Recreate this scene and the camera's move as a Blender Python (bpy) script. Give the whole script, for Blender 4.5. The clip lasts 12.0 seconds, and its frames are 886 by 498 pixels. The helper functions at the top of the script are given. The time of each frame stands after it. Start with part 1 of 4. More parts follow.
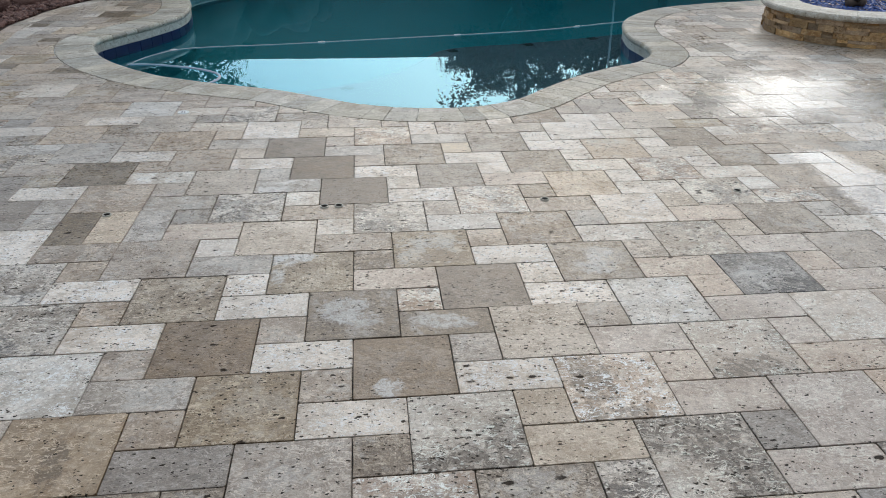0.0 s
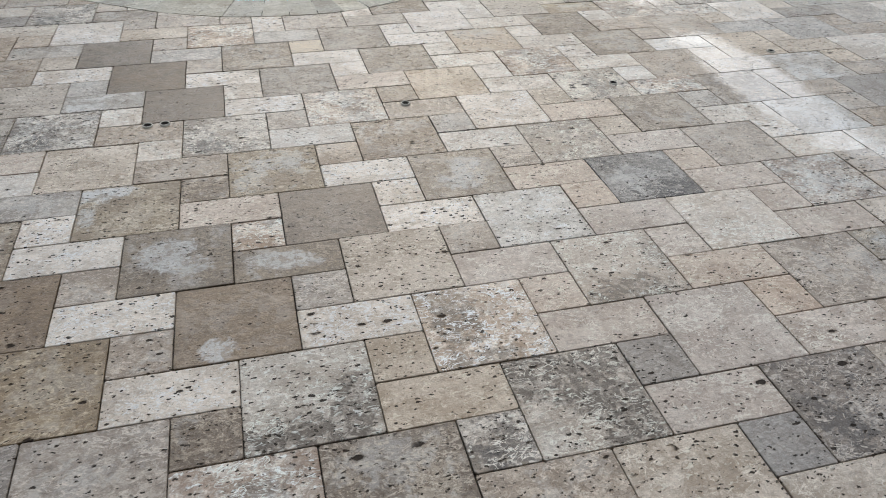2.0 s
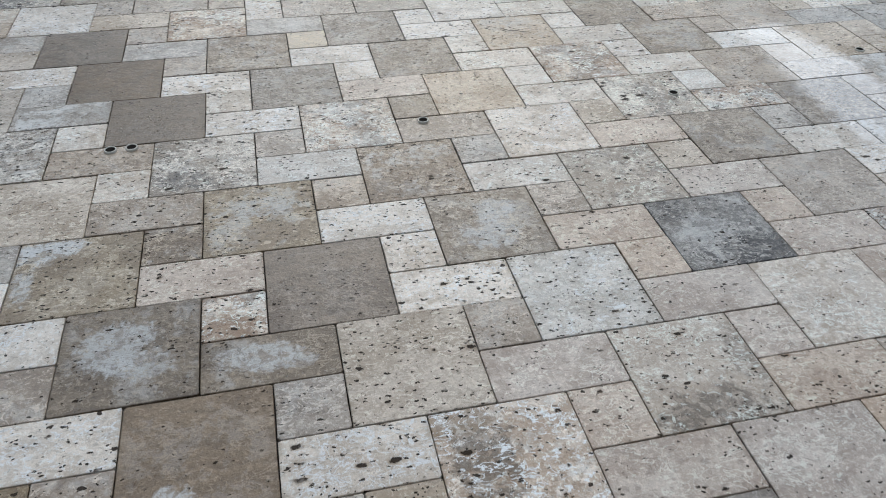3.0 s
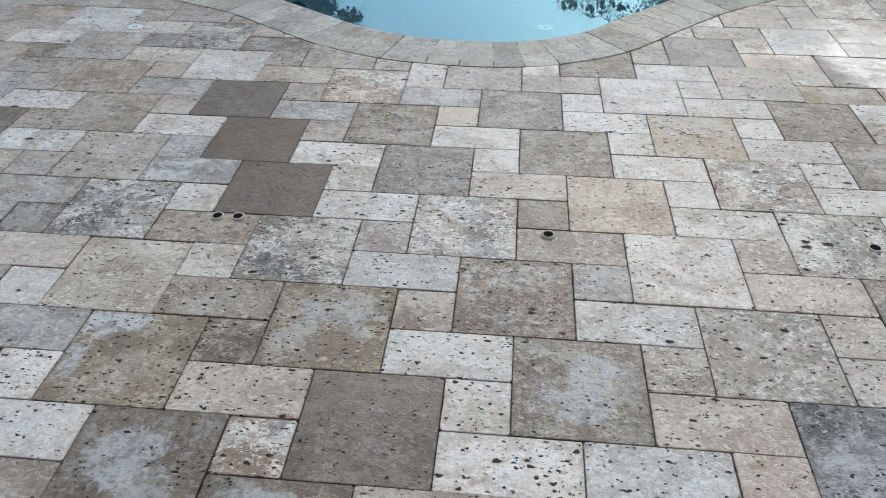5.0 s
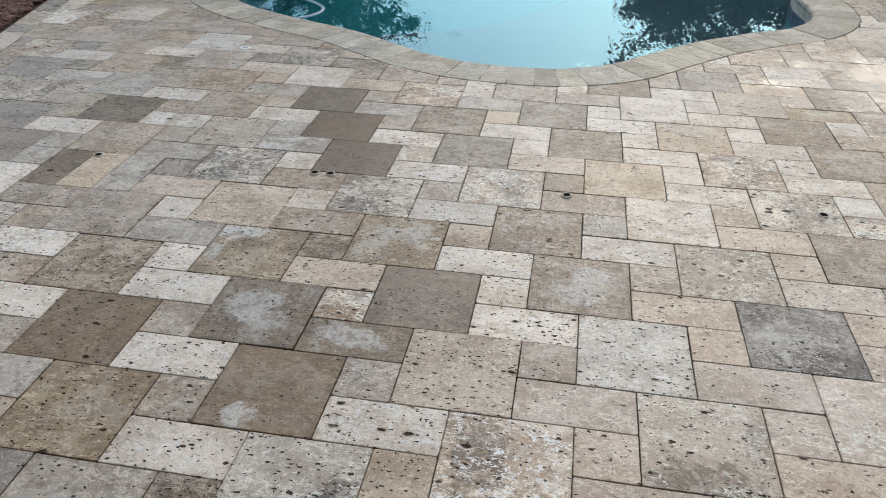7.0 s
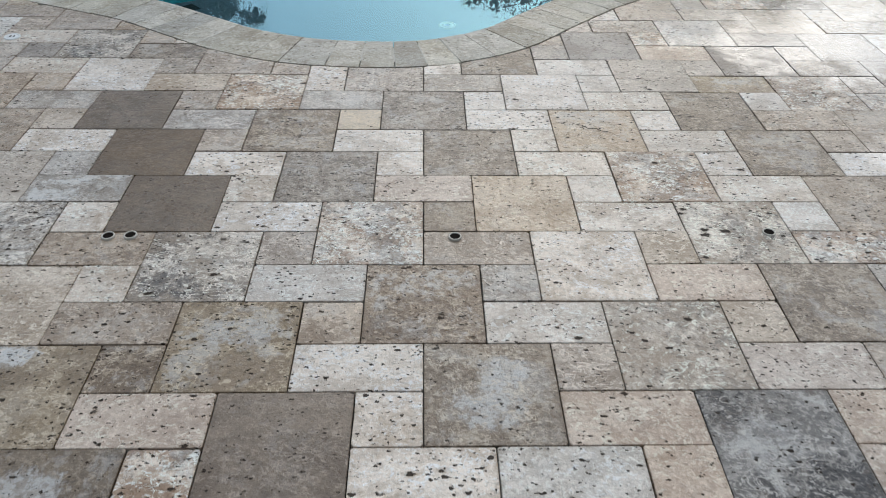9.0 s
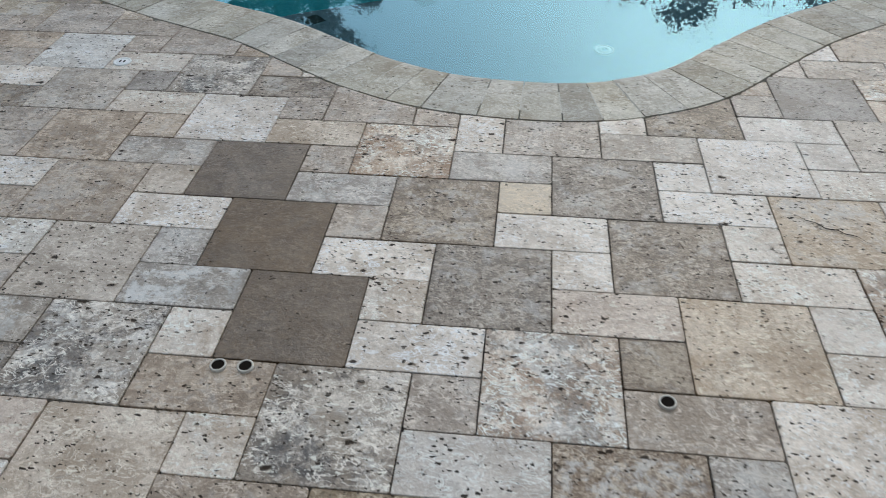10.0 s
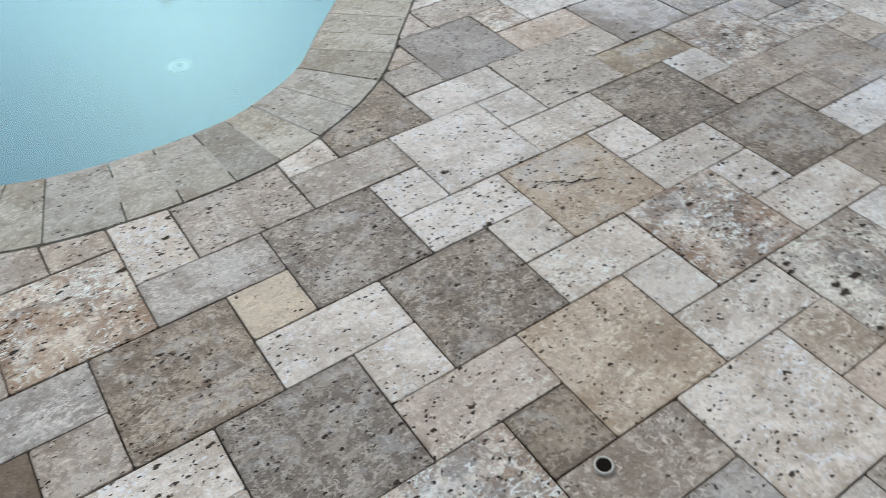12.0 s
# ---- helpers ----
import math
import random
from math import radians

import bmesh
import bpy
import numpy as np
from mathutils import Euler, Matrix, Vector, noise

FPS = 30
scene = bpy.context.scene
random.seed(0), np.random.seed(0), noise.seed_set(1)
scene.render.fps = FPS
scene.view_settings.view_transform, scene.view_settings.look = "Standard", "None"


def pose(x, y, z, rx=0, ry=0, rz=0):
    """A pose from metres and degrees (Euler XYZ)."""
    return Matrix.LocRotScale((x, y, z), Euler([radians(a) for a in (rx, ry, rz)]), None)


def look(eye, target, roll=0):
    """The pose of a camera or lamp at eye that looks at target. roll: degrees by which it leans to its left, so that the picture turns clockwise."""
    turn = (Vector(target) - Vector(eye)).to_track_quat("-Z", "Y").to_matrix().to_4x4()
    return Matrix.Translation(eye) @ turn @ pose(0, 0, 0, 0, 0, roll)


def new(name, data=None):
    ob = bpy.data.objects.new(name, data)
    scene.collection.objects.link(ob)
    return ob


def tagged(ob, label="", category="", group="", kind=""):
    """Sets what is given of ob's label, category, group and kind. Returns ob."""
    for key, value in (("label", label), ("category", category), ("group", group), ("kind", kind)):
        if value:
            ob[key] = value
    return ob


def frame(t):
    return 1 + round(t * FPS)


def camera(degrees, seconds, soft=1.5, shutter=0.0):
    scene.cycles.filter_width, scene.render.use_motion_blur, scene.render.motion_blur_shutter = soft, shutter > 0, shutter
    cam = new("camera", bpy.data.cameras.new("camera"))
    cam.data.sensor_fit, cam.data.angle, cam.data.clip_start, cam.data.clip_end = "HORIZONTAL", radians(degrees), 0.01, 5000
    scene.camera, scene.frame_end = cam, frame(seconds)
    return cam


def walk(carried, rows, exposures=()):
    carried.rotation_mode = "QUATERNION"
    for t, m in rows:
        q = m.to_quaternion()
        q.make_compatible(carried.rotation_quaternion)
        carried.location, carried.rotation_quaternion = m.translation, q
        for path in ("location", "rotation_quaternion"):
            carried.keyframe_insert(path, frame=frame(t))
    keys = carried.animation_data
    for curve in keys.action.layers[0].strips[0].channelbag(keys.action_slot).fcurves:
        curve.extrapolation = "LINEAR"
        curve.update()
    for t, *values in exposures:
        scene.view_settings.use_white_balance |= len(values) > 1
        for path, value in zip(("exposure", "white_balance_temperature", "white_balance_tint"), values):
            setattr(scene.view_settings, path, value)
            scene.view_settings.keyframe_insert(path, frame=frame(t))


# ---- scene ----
cam = camera(60.6, 12.0, soft=0.65, shutter=0.15)
PATH = [
    (0, (0.386, -3.467, 1.389), (0.571, -1.699, 0.471), 0.4),
    (0.5, (0.361, -3.496, 1.391), (0.653, -1.759, 0.444), 0.9),
    (1, (0.374, -3.466, 1.385), (0.744, -1.772, 0.388), 1.3),
    (1.5, (0.416, -3.379, 1.342), (0.828, -1.743, 0.268), 1.5),
    (2, (0.587, -3.147, 1.307), (1.017, -1.573, 0.151), 1.4),
    (2.5, (0.687, -2.891, 1.279), (1.105, -1.363, 0.059), 1.3),
    (3, (0.714, -2.549, 1.283), (1.086, -1.044, 0.019), 1.4),
    (3.2, (0.744, -2.457, 1.268), (1.084, -0.956, -0.01), 1.4),
    (4.8, (1.073, -2.131, 1.276), (0.988, -0.567, 0.032), 0.1),
    (5, (1.05, -2.162, 1.31), (0.893, -0.574, 0.105), -0.2),
    (5.5, (0.989, -2.405, 1.323), (0.718, -0.785, 0.183), -0.1),
    (6, (0.993, -2.643, 1.367), (0.644, -0.996, 0.289), -0.0),
    (6.5, (1.101, -2.85, 1.359), (0.746, -1.188, 0.304), 0.2),
    (7, (1.151, -2.938, 1.356), (0.864, -1.268, 0.295), 0.5),
    (7.2, (1.158, -2.924, 1.348), (0.919, -1.251, 0.278), 0.6),
    (8.8, (1.081, -2.258, 1.295), (1.146, -0.66, 0.094), 1.2),
    (9, (1.091, -2.114, 1.309), (1.14, -0.524, 0.097), 1.0),
    (9.5, (0.982, -1.769, 1.275), (0.928, -0.203, 0.032), 0.1),
    (10, (0.831, -1.435, 1.293), (0.646, 0.101, 0.025), -0.8),
    (10.5, (0.761, -1.12, 1.277), (0.399, 0.358, -0.021), -2.8),
    (11, (0.73, -0.874, 1.282), (0.526, 0.593, -0.061), -4.6),
    (11.5, (0.628, -0.682, 1.285), (0.938, 0.716, -0.111), -3.2),
    (12, (0.542, -0.792, 1.255), (1.34, 0.418, -0.124), -1.6),
]
walk(cam, [(t, look(eye, target, roll)) for t, eye, target, roll in PATH],
     exposures=[(0.0, -0.02, 6400, 10), (0.5, -0.12, 6450, 10), (1.5, -0.1, 6550, 11), (2.5, 0.0, 6450, 10), (3.0, -0.03, 6150, 9), (5.0, 0.04, 6050, 9), (5.5, 0.01, 6350, 10), (6.0, 0.0, 6600, 10), (7.0, 0.05, 6700, 11), (9.0, -0.02, 6350, 10), (10.0, -0.04, 6250, 9), (11.0, 0.02, 6400, 10), (12.0, 0.05, 6350, 10)])

# ---------------------------------------------------------------- world and light
world = bpy.data.worlds.new("world")
scene.world = world
world.use_nodes = True
wt = world.node_tree
wt.nodes.clear()
w_out = wt.nodes.new("ShaderNodeOutputWorld")
w_bg = wt.nodes.new("ShaderNodeBackground")
w_sky = wt.nodes.new("ShaderNodeTexSky")
w_sky.sky_type = "NISHITA"
w_sky.sun_disc = False
w_sky.sun_elevation = radians(30)
w_sky.sun_rotation = radians(14)
w_sky.air_density, w_sky.dust_density, w_sky.ozone_density = 1.0, 2.6, 1.5
# a thin even cloud cover whitens the blue
w_mix = wt.nodes.new("ShaderNodeMix")
w_mix.data_type = "RGBA"
w_mix.inputs["Factor"].default_value = 0.42
w_mix.inputs["B"].default_value = (7.5, 8.2, 8.5, 1)
wt.links.new(w_sky.outputs[0], w_mix.inputs["A"])
w_tint = wt.nodes.new("ShaderNodeMix")
w_tint.data_type, w_tint.blend_type = "RGBA", "MULTIPLY"
w_tint.inputs["Factor"].default_value = 1.0
w_tint.inputs["B"].default_value = (0.955, 1.0, 1.03, 1)
wt.links.new(w_mix.outputs["Result"], w_tint.inputs["A"])
wt.links.new(w_tint.outputs["Result"], w_bg.inputs["Color"])
w_bg.inputs["Strength"].default_value = 0.16
wt.links.new(w_bg.outputs[0], w_out.inputs[0])

sun_data = bpy.data.lights.new("sun", "SUN")
sun_data.energy, sun_data.angle, sun_data.color = 0.5, radians(70), (1.0, 0.95, 0.88)
sun = new("sun", sun_data)
sun.matrix_world = look((0, 0, 0), (-0.21, -0.84, -0.5))


# ---------------------------------------------------------------- material helpers
class Nodes:
    """Short hand for a node tree."""

    def __init__(self, name):
        self.mat = bpy.data.materials.new(name)
        self.mat.use_nodes = True
        self.t = self.mat.node_tree
        self.t.nodes.clear()
        self.out = self.t.nodes.new("ShaderNodeOutputMaterial")
        self.bsdf = self.t.nodes.new("ShaderNodeBsdfPrincipled")
        self.t.links.new(self.bsdf.outputs[0], self.out.inputs[0])

    def put(self, socket, value):
        if isinstance(value, bpy.types.NodeSocket):
            self.t.links.new(value, socket)
        elif value is not None:
            if socket.type == "RGBA" and not isinstance(value, (int, float)) and len(value) == 3:
                value = (*value, 1)
            socket.default_value = value

    def set(self, **kw):
        for k, v in kw.items():
            self.put(self.bsdf.inputs[k.replace("_", " ")], v)

    def math(self, op, a, b=0.0, c=None, clamp=False):
        n = self.t.nodes.new("ShaderNodeMath")
        n.operation, n.use_clamp = op, clamp
        self.put(n.inputs[0], a)
        self.put(n.inputs[1], b)
        if c is not None:
            self.put(n.inputs[2], c)
        return n.outputs[0]

    def vmath(self, op, a, b=None, scale=None):
        n = self.t.nodes.new("ShaderNodeVectorMath")
        n.operation = op
        self.put(n.inputs[0], a)
        if b is not None:
            self.put(n.inputs[1], b)
        if scale is not None:
            self.put(n.inputs["Scale"], scale)
        return n.outputs[0]

    def ramp(self, x, lo, hi, a=0.0, b=1.0):
        n = self.t.nodes.new("ShaderNodeMapRange")
        n.interpolation_type = "SMOOTHSTEP"
        for i, v in enumerate((x, lo, hi, a, b)):
            self.put(n.inputs[i], v)
        return n.outputs[0]

    def mix(self, f, a, b, blend="MIX"):
        n = self.t.nodes.new("ShaderNodeMix")
        n.data_type, n.blend_type = "RGBA", blend
        self.put(n.inputs["Factor"], f)
        self.put(n.inputs["A"], a)
        self.put(n.inputs["B"], b)
        return n.outputs["Result"]

    def noise(self, vec, scale, detail=3.0, rough=0.55, distortion=0.0):
        n = self.t.nodes.new("ShaderNodeTexNoise")
        self.put(n.inputs["Vector"], vec)
        n.inputs["Scale"].default_value = scale
        n.inputs["Detail"].default_value = detail
        n.inputs["Roughness"].default_value = rough
        n.inputs["Distortion"].default_value = distortion
        return n.outputs["Fac"]

    def voronoi(self, vec, scale, feature="F1", out="Distance", rnd=1.0):
        n = self.t.nodes.new("ShaderNodeTexVoronoi")
        n.feature = feature
        self.put(n.inputs["Vector"], vec)
        n.inputs["Scale"].default_value = scale
        n.inputs["Randomness"].default_value = rnd
        return n.outputs[out]

    def pos(self):
        return self.t.nodes.new("ShaderNodeNewGeometry").outputs["Position"]

    def rnd(self):
        """A number for each piece, whether an object of its own or an island of a joined mesh."""
        g = self.t.nodes.new("ShaderNodeNewGeometry").outputs["Random Per Island"]
        o = self.t.nodes.new("ShaderNodeObjectInfo").outputs["Random"]
        return self.math("FRACT", self.math("ADD", g, o))

    def white(self, x):
        n = self.t.nodes.new("ShaderNodeTexWhiteNoise")
        n.noise_dimensions = "1D"
        self.put(n.inputs["W"], x)
        return n.outputs["Color"], n.outputs["Value"]

    def bump(self, height, strength, distance):
        n = self.t.nodes.new("ShaderNodeBump")
        n.inputs["Strength"].default_value = strength
        n.inputs["Distance"].default_value = distance
        self.put(n.inputs["Height"], height)
        self.put(self.bsdf.inputs["Normal"], n.outputs[0])
        return n.outputs[0]


def plain(name, colour, rough=0.5, metal=0.0, grain=40.0, amount=0.12, bump=0.0):
    m = Nodes(name)
    n = m.noise(m.pos(), grain, 4)
    n2 = m.noise(m.pos(), grain / 9, 2)
    dark = tuple(c * (1 - amount * 2) for c in colour)
    light = tuple(min(1, c * (1 + amount)) for c in colour)
    m.set(Base_Color=m.mix(m.math("MULTIPLY_ADD", n, 0.6, m.math("MULTIPLY", n2, 0.4)), dark, light), Roughness=rough, Metallic=metal)
    if bump:
        m.bump(n, 0.5, bump)
    return m.mat


def wetness(m, p):
    """Where rain still stands on the paving: one broad film near the fire pit and one long streak."""
    wob = m.noise(p, 5.0, 4, 0.6)
    fine = m.noise(p, 22.0, 3, 0.6)
    wob2 = m.math("ADD", m.math("MULTIPLY", m.math("SUBTRACT", wob, 0.5), 1.5), m.math("MULTIPLY", m.math("SUBTRACT", fine, 0.5), 0.7))
    total = None
    for cx, cy, rx, ry, turn in ((3.3, 1.2, 0.95, 0.5, -8), (2.76, -0.5, 0.17, 0.7, 2)):
        v = m.vmath("SUBTRACT", p, (cx, cy, 0))
        n = m.t.nodes.new("ShaderNodeMapping")
        n.inputs["Rotation"].default_value = (0, 0, radians(turn))
        n.inputs["Scale"].default_value = (1 / rx, 1 / ry, 0)
        m.put(n.inputs["Vector"], v)
        d = m.t.nodes.new("ShaderNodeVectorMath")
        d.operation = "LENGTH"
        m.put(d.inputs[0], n.outputs[0])
        k = m.ramp(m.math("ADD", d.outputs["Value"], wob2), 1.25, 0.7)
        total = k if total is None else m.math("MAXIMUM", total, k)
    return total


def blob(m, g, q, cx, cy, rx, ry):
    """A ragged stain on one stone, at a place given in fractions of the stone."""
    v = m.vmath("SUBTRACT", g, (cx, cy, 0))
    v = m.vmath("MULTIPLY", v, (1 / rx, 1 / ry, 0))
    d = m.t.nodes.new("ShaderNodeVectorMath")
    d.operation = "LENGTH"
    m.put(d.inputs[0], v)
    w = m.math("MULTIPLY_ADD", m.noise(q, 11.0, 5, 0.62, 0.4), 2.0, m.math("MULTIPLY", m.noise(q, 60.0, 4, 0.7), 1.3))
    return m.ramp(m.math("ADD", d.outputs["Value"], m.math("SUBTRACT", w, 1.65)), 1.12, 0.72)


STAIN = {"bloom": (0.53, 0.51, 0.485), "soil": (0.085, 0.058, 0.036), "black": (0.022, 0.02, 0.021), "rust": (0.265, 0.19, 0.125)}


def travertine(name, base, vein, light, pits=0.5, bloom=0.0, mould=0.0, ochre=0.0, crust=0.4, rough=0.4, wet=True, vary=0.16, spots=()):
    """Tumbled travertine: cloudy body, bedding streaks, chalky crust, open pits, white bloom, black mould, rusty clouds."""
    m = Nodes(name)
    p = m.pos()
    r = m.rnd()
    rc, rv = m.white(m.math("MULTIPLY", r, 91.7))
    off = m.vmath("SCALE", rc, scale=40.0)
    q = m.vmath("ADD", p, off)
    g = m.t.nodes.new("ShaderNodeTexCoord").outputs["Generated"]
    st = m.t.nodes.new("ShaderNodeMapping")
    st.inputs["Scale"].default_value = (0.55, 1.0, 1.0)
    m.put(st.inputs["Rotation"], m.vmath("MULTIPLY", m.vmath("SUBTRACT", rc, (0.5, 0.5, 0.5)), (0, 0, 1.4)))
    m.put(st.inputs["Vector"], q)
    s = st.outputs[0]
    cloud = m.noise(s, 8.0, 6, 0.66, 0.7)
    mid = m.noise(q, 30.0, 5, 0.7, 0.4)
    fine = m.noise(q, 90.0, 4, 0.72, 0.3)
    grain = m.noise(q, 260.0, 3, 0.7)
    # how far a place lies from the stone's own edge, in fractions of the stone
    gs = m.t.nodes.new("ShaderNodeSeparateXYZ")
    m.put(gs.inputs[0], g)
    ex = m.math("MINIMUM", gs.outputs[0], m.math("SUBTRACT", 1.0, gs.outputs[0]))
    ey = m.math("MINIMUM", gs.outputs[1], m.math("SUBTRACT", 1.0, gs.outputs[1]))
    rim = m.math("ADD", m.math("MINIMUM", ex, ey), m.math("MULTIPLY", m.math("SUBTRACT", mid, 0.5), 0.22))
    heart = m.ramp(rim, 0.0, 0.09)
    c = m.mix(m.ramp(cloud, 0.38, 0.6), vein, base)
    # chalky lighter crust with ragged edges, rubbed off along the rim
    edge = m.math("ADD", m.math("MULTIPLY", cloud, 0.5), m.math("MULTIPLY_ADD", mid, 0.6, m.math("MULTIPLY", fine, 0.35)))
    c = m.mix(m.math("MULTIPLY", m.math("MULTIPLY", m.ramp(edge, 0.73, 0.765), crust), m.math("MULTIPLY_ADD", heart, 0.7, 0.3)), c, light)
    c = m.mix(m.math("MULTIPLY", m.ramp(edge, 0.66, 0.57), 0.45), c, tuple(v * 0.74 for v in vein))
    c = m.mix(m.math("MULTIPLY", m.ramp(grain, 0.45, 0.7), 0.16), c, tuple(v * 0.55 for v in vein))
    c = m.mix(m.math("MULTIPLY", m.ramp(fine, 0.55, 0.61), 0.5), c, tuple(min(0.8, v * 1.2) for v in light))
    c = m.mix(m.math("MULTIPLY", m.ramp(fine, 0.44, 0.37), 0.26), c, tuple(v * 0.62 for v in vein))
    if ochre:
        o = m.noise(q, 5.0, 5, 0.65, 0.9)
        c = m.mix(m.math("MULTIPLY", m.ramp(o, 0.42, 0.6), ochre), c, (0.275, 0.20, 0.125))
    if bloom:
        b1 = m.noise(q, 6.5, 7, 0.72, 0.5)
        b2 = m.noise(q, 55.0, 4, 0.7)
        k = m.math("MULTIPLY", m.ramp(m.math("ADD", b1, m.math("MULTIPLY", b2, 0.35)), 0.66, 0.77), bloom)
        c = m.mix(m.math("MULTIPLY", k, m.math("MULTIPLY_ADD", heart, 0.8, 0.2)), c, (0.585, 0.555, 0.515))
    if mould:
        k1 = m.noise(q, 7.0, 7, 0.76, 0.6)
        k2 = m.noise(q, 75.0, 4, 0.7)
        k = m.math("MULTIPLY", m.ramp(m.math("ADD", k1, m.math("MULTIPLY", k2, 0.45)), 0.7, 0.83), mould)
        c = m.mix(k, c, (0.085, 0.064, 0.05))
    # brown soil stains with ragged edges, on some stones more than on others
    so = m.math("MULTIPLY_ADD", m.noise(q, 48.0, 4, 0.7), 0.3, m.noise(q, 4.2, 6, 0.68, 0.7))
    so = m.math("MULTIPLY", m.ramp(so, 0.655, 0.75), m.math("MULTIPLY_ADD", rv, 0.5, 0.22))
    c = m.mix(so, c, (vein[0] * 0.66, vein[1] * 0.6, vein[2] * 0.52))
    for cx, cy, rx, ry, kind, much in spots:
        k = m.math("MULTIPLY", blob(m, g, q, cx, cy, rx, ry), m.math("MULTIPLY", m.ramp(m.noise(q, 36.0, 5, 0.72, 0.5), 0.42, 0.53, 0.3, 1.0), min(1.0, much * 1.15)))
        c = m.mix(k, c, STAIN[kind])
    # thin crooked crystal seams, standing in groups
    ridge = m.math("ABSOLUTE", m.math("SUBTRACT", m.noise(s, 34.0, 3, 0.55, 1.4), 0.5))
    group = m.math("MULTIPLY", m.ramp(m.noise(q, 9.0, 3, 0.6), 0.47, 0.57), 0.4 + 0.55 * crust)
    c = m.mix(m.math("MULTIPLY", m.ramp(ridge, 0.03, 0.012), group), c, tuple(min(0.78, v * 1.18 + 0.06) for v in light))
    ridge2 = m.math("ABSOLUTE", m.math("SUBTRACT", m.noise(q, 52.0, 3, 0.6, 1.8), 0.5))
    c = m.mix(m.math("MULTIPLY", m.ramp(ridge2, 0.022, 0.006), m.math("MULTIPLY", m.ramp(m.noise(s, 7.0, 3), 0.5, 0.64), 0.55)), c, tuple(v * 0.5 for v in vein))
    # light crystals and dark grit
    fleck = m.noise(s, 75.0, 3, 0.6, 0.8)
    c = m.mix(m.math("MULTIPLY", m.ramp(fleck, 0.60, 0.655), 0.6 * crust + 0.2), c, tuple(min(0.8, v * 1.3 + 0.05) for v in light))
    c = m.mix(m.math("MULTIPLY", m.ramp(fleck, 0.4, 0.34), 0.45), c, tuple(v * 0.5 for v in vein))
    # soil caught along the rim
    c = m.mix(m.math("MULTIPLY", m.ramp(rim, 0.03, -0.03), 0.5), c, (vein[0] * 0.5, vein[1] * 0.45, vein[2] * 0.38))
    # open pits in three sizes, rounded, with brown soil soaked in round the larger ones
    warp = m.vmath("ADD", s, m.vmath("SCALE", m.t_noise_vec(q, 95.0), scale=0.011))
    dens = m.t.nodes.new("ShaderNodeSeparateColor")
    m.put(dens.inputs[0], rc)
    hole, halo = None, None
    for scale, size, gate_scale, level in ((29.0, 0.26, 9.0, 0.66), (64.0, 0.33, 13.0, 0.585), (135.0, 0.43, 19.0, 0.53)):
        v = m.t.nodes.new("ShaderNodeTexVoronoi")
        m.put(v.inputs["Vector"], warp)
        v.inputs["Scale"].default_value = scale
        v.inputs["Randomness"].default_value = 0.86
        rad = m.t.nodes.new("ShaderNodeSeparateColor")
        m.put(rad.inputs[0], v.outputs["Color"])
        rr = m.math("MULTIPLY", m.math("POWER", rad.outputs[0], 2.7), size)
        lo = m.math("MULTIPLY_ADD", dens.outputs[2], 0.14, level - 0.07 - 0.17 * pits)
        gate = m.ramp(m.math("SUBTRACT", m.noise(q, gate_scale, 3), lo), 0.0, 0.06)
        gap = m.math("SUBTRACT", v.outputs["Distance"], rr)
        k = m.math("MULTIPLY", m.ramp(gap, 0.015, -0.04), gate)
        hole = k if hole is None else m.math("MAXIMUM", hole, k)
        if halo is None:
            halo = m.math("MULTIPLY", m.ramp(gap, 0.17, 0.0), m.math("MULTIPLY", gate, m.ramp(rad.outputs[0], 0.6, 0.85)))
    c = m.mix(m.math("MULTIPLY", halo, 0.5), c, (vein[0] * 0.55, vein[1] * 0.47, vein[2] * 0.38))
    # near-black colour paints the shade inside the open pits
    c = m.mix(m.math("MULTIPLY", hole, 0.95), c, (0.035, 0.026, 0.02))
    # each piece a little lighter or darker, warmer or cooler
    hsv = m.t.nodes.new("ShaderNodeHueSaturation")
    m.put(hsv.inputs["Value"], m.math("MULTIPLY_ADD", rv, vary, 1.0 - vary / 2))
    m.put(hsv.inputs["Saturation"], m.math("MULTIPLY_ADD", dens.outputs[1], 0.34, 0.84))
    m.put(hsv.inputs["Color"], c)
    c = hsv.outputs[0]
    ro = m.math("ADD", rough, m.math("MULTIPLY", m.math("SUBTRACT", mid, 0.5), 0.6))
    if wet:
        w = m.math("MULTIPLY", wetness(m, p), m.math("MULTIPLY_ADD", rv, 0.3, 0.7))
        c = m.mix(m.math("MULTIPLY", w, 0.25), c, m.mix(1.0, c, (0.6, 0.58, 0.55), "MULTIPLY"))
        film = m.ramp(m.noise(p, 1.1, 3), 0.35, 0.65)
        ro = m.math("SUBTRACT", ro, m.math("MULTIPLY", film, 0.1))
        ro = m.math("MAXIMUM", m.math("MULTIPLY", ro, m.math("MULTIPLY_ADD", w, -0.72, 1.0)), 0.09)
    m.set(Base_Color=c, Roughness=ro)
    m.put(m.bsdf.inputs["Specular IOR Level"], m.math("MULTIPLY_ADD", hole, -0.47, 0.5))
    if wet:
        m.set(Coat_Weight=m.math("MULTIPLY", w, m.ramp(fine, 0.3, 0.5, 0.45, 0.95)), Coat_Roughness=0.06, Coat_IOR=2.3)
    h = m.math("SUBTRACT", m.math("MULTIPLY_ADD", mid, 0.4, m.math("MULTIPLY_ADD", fine, 0.3, m.math("MULTIPLY", fleck, 0.2))), m.math("MULTIPLY", hole, 0.9))
    m.bump(h, 1.0, 0.0055)
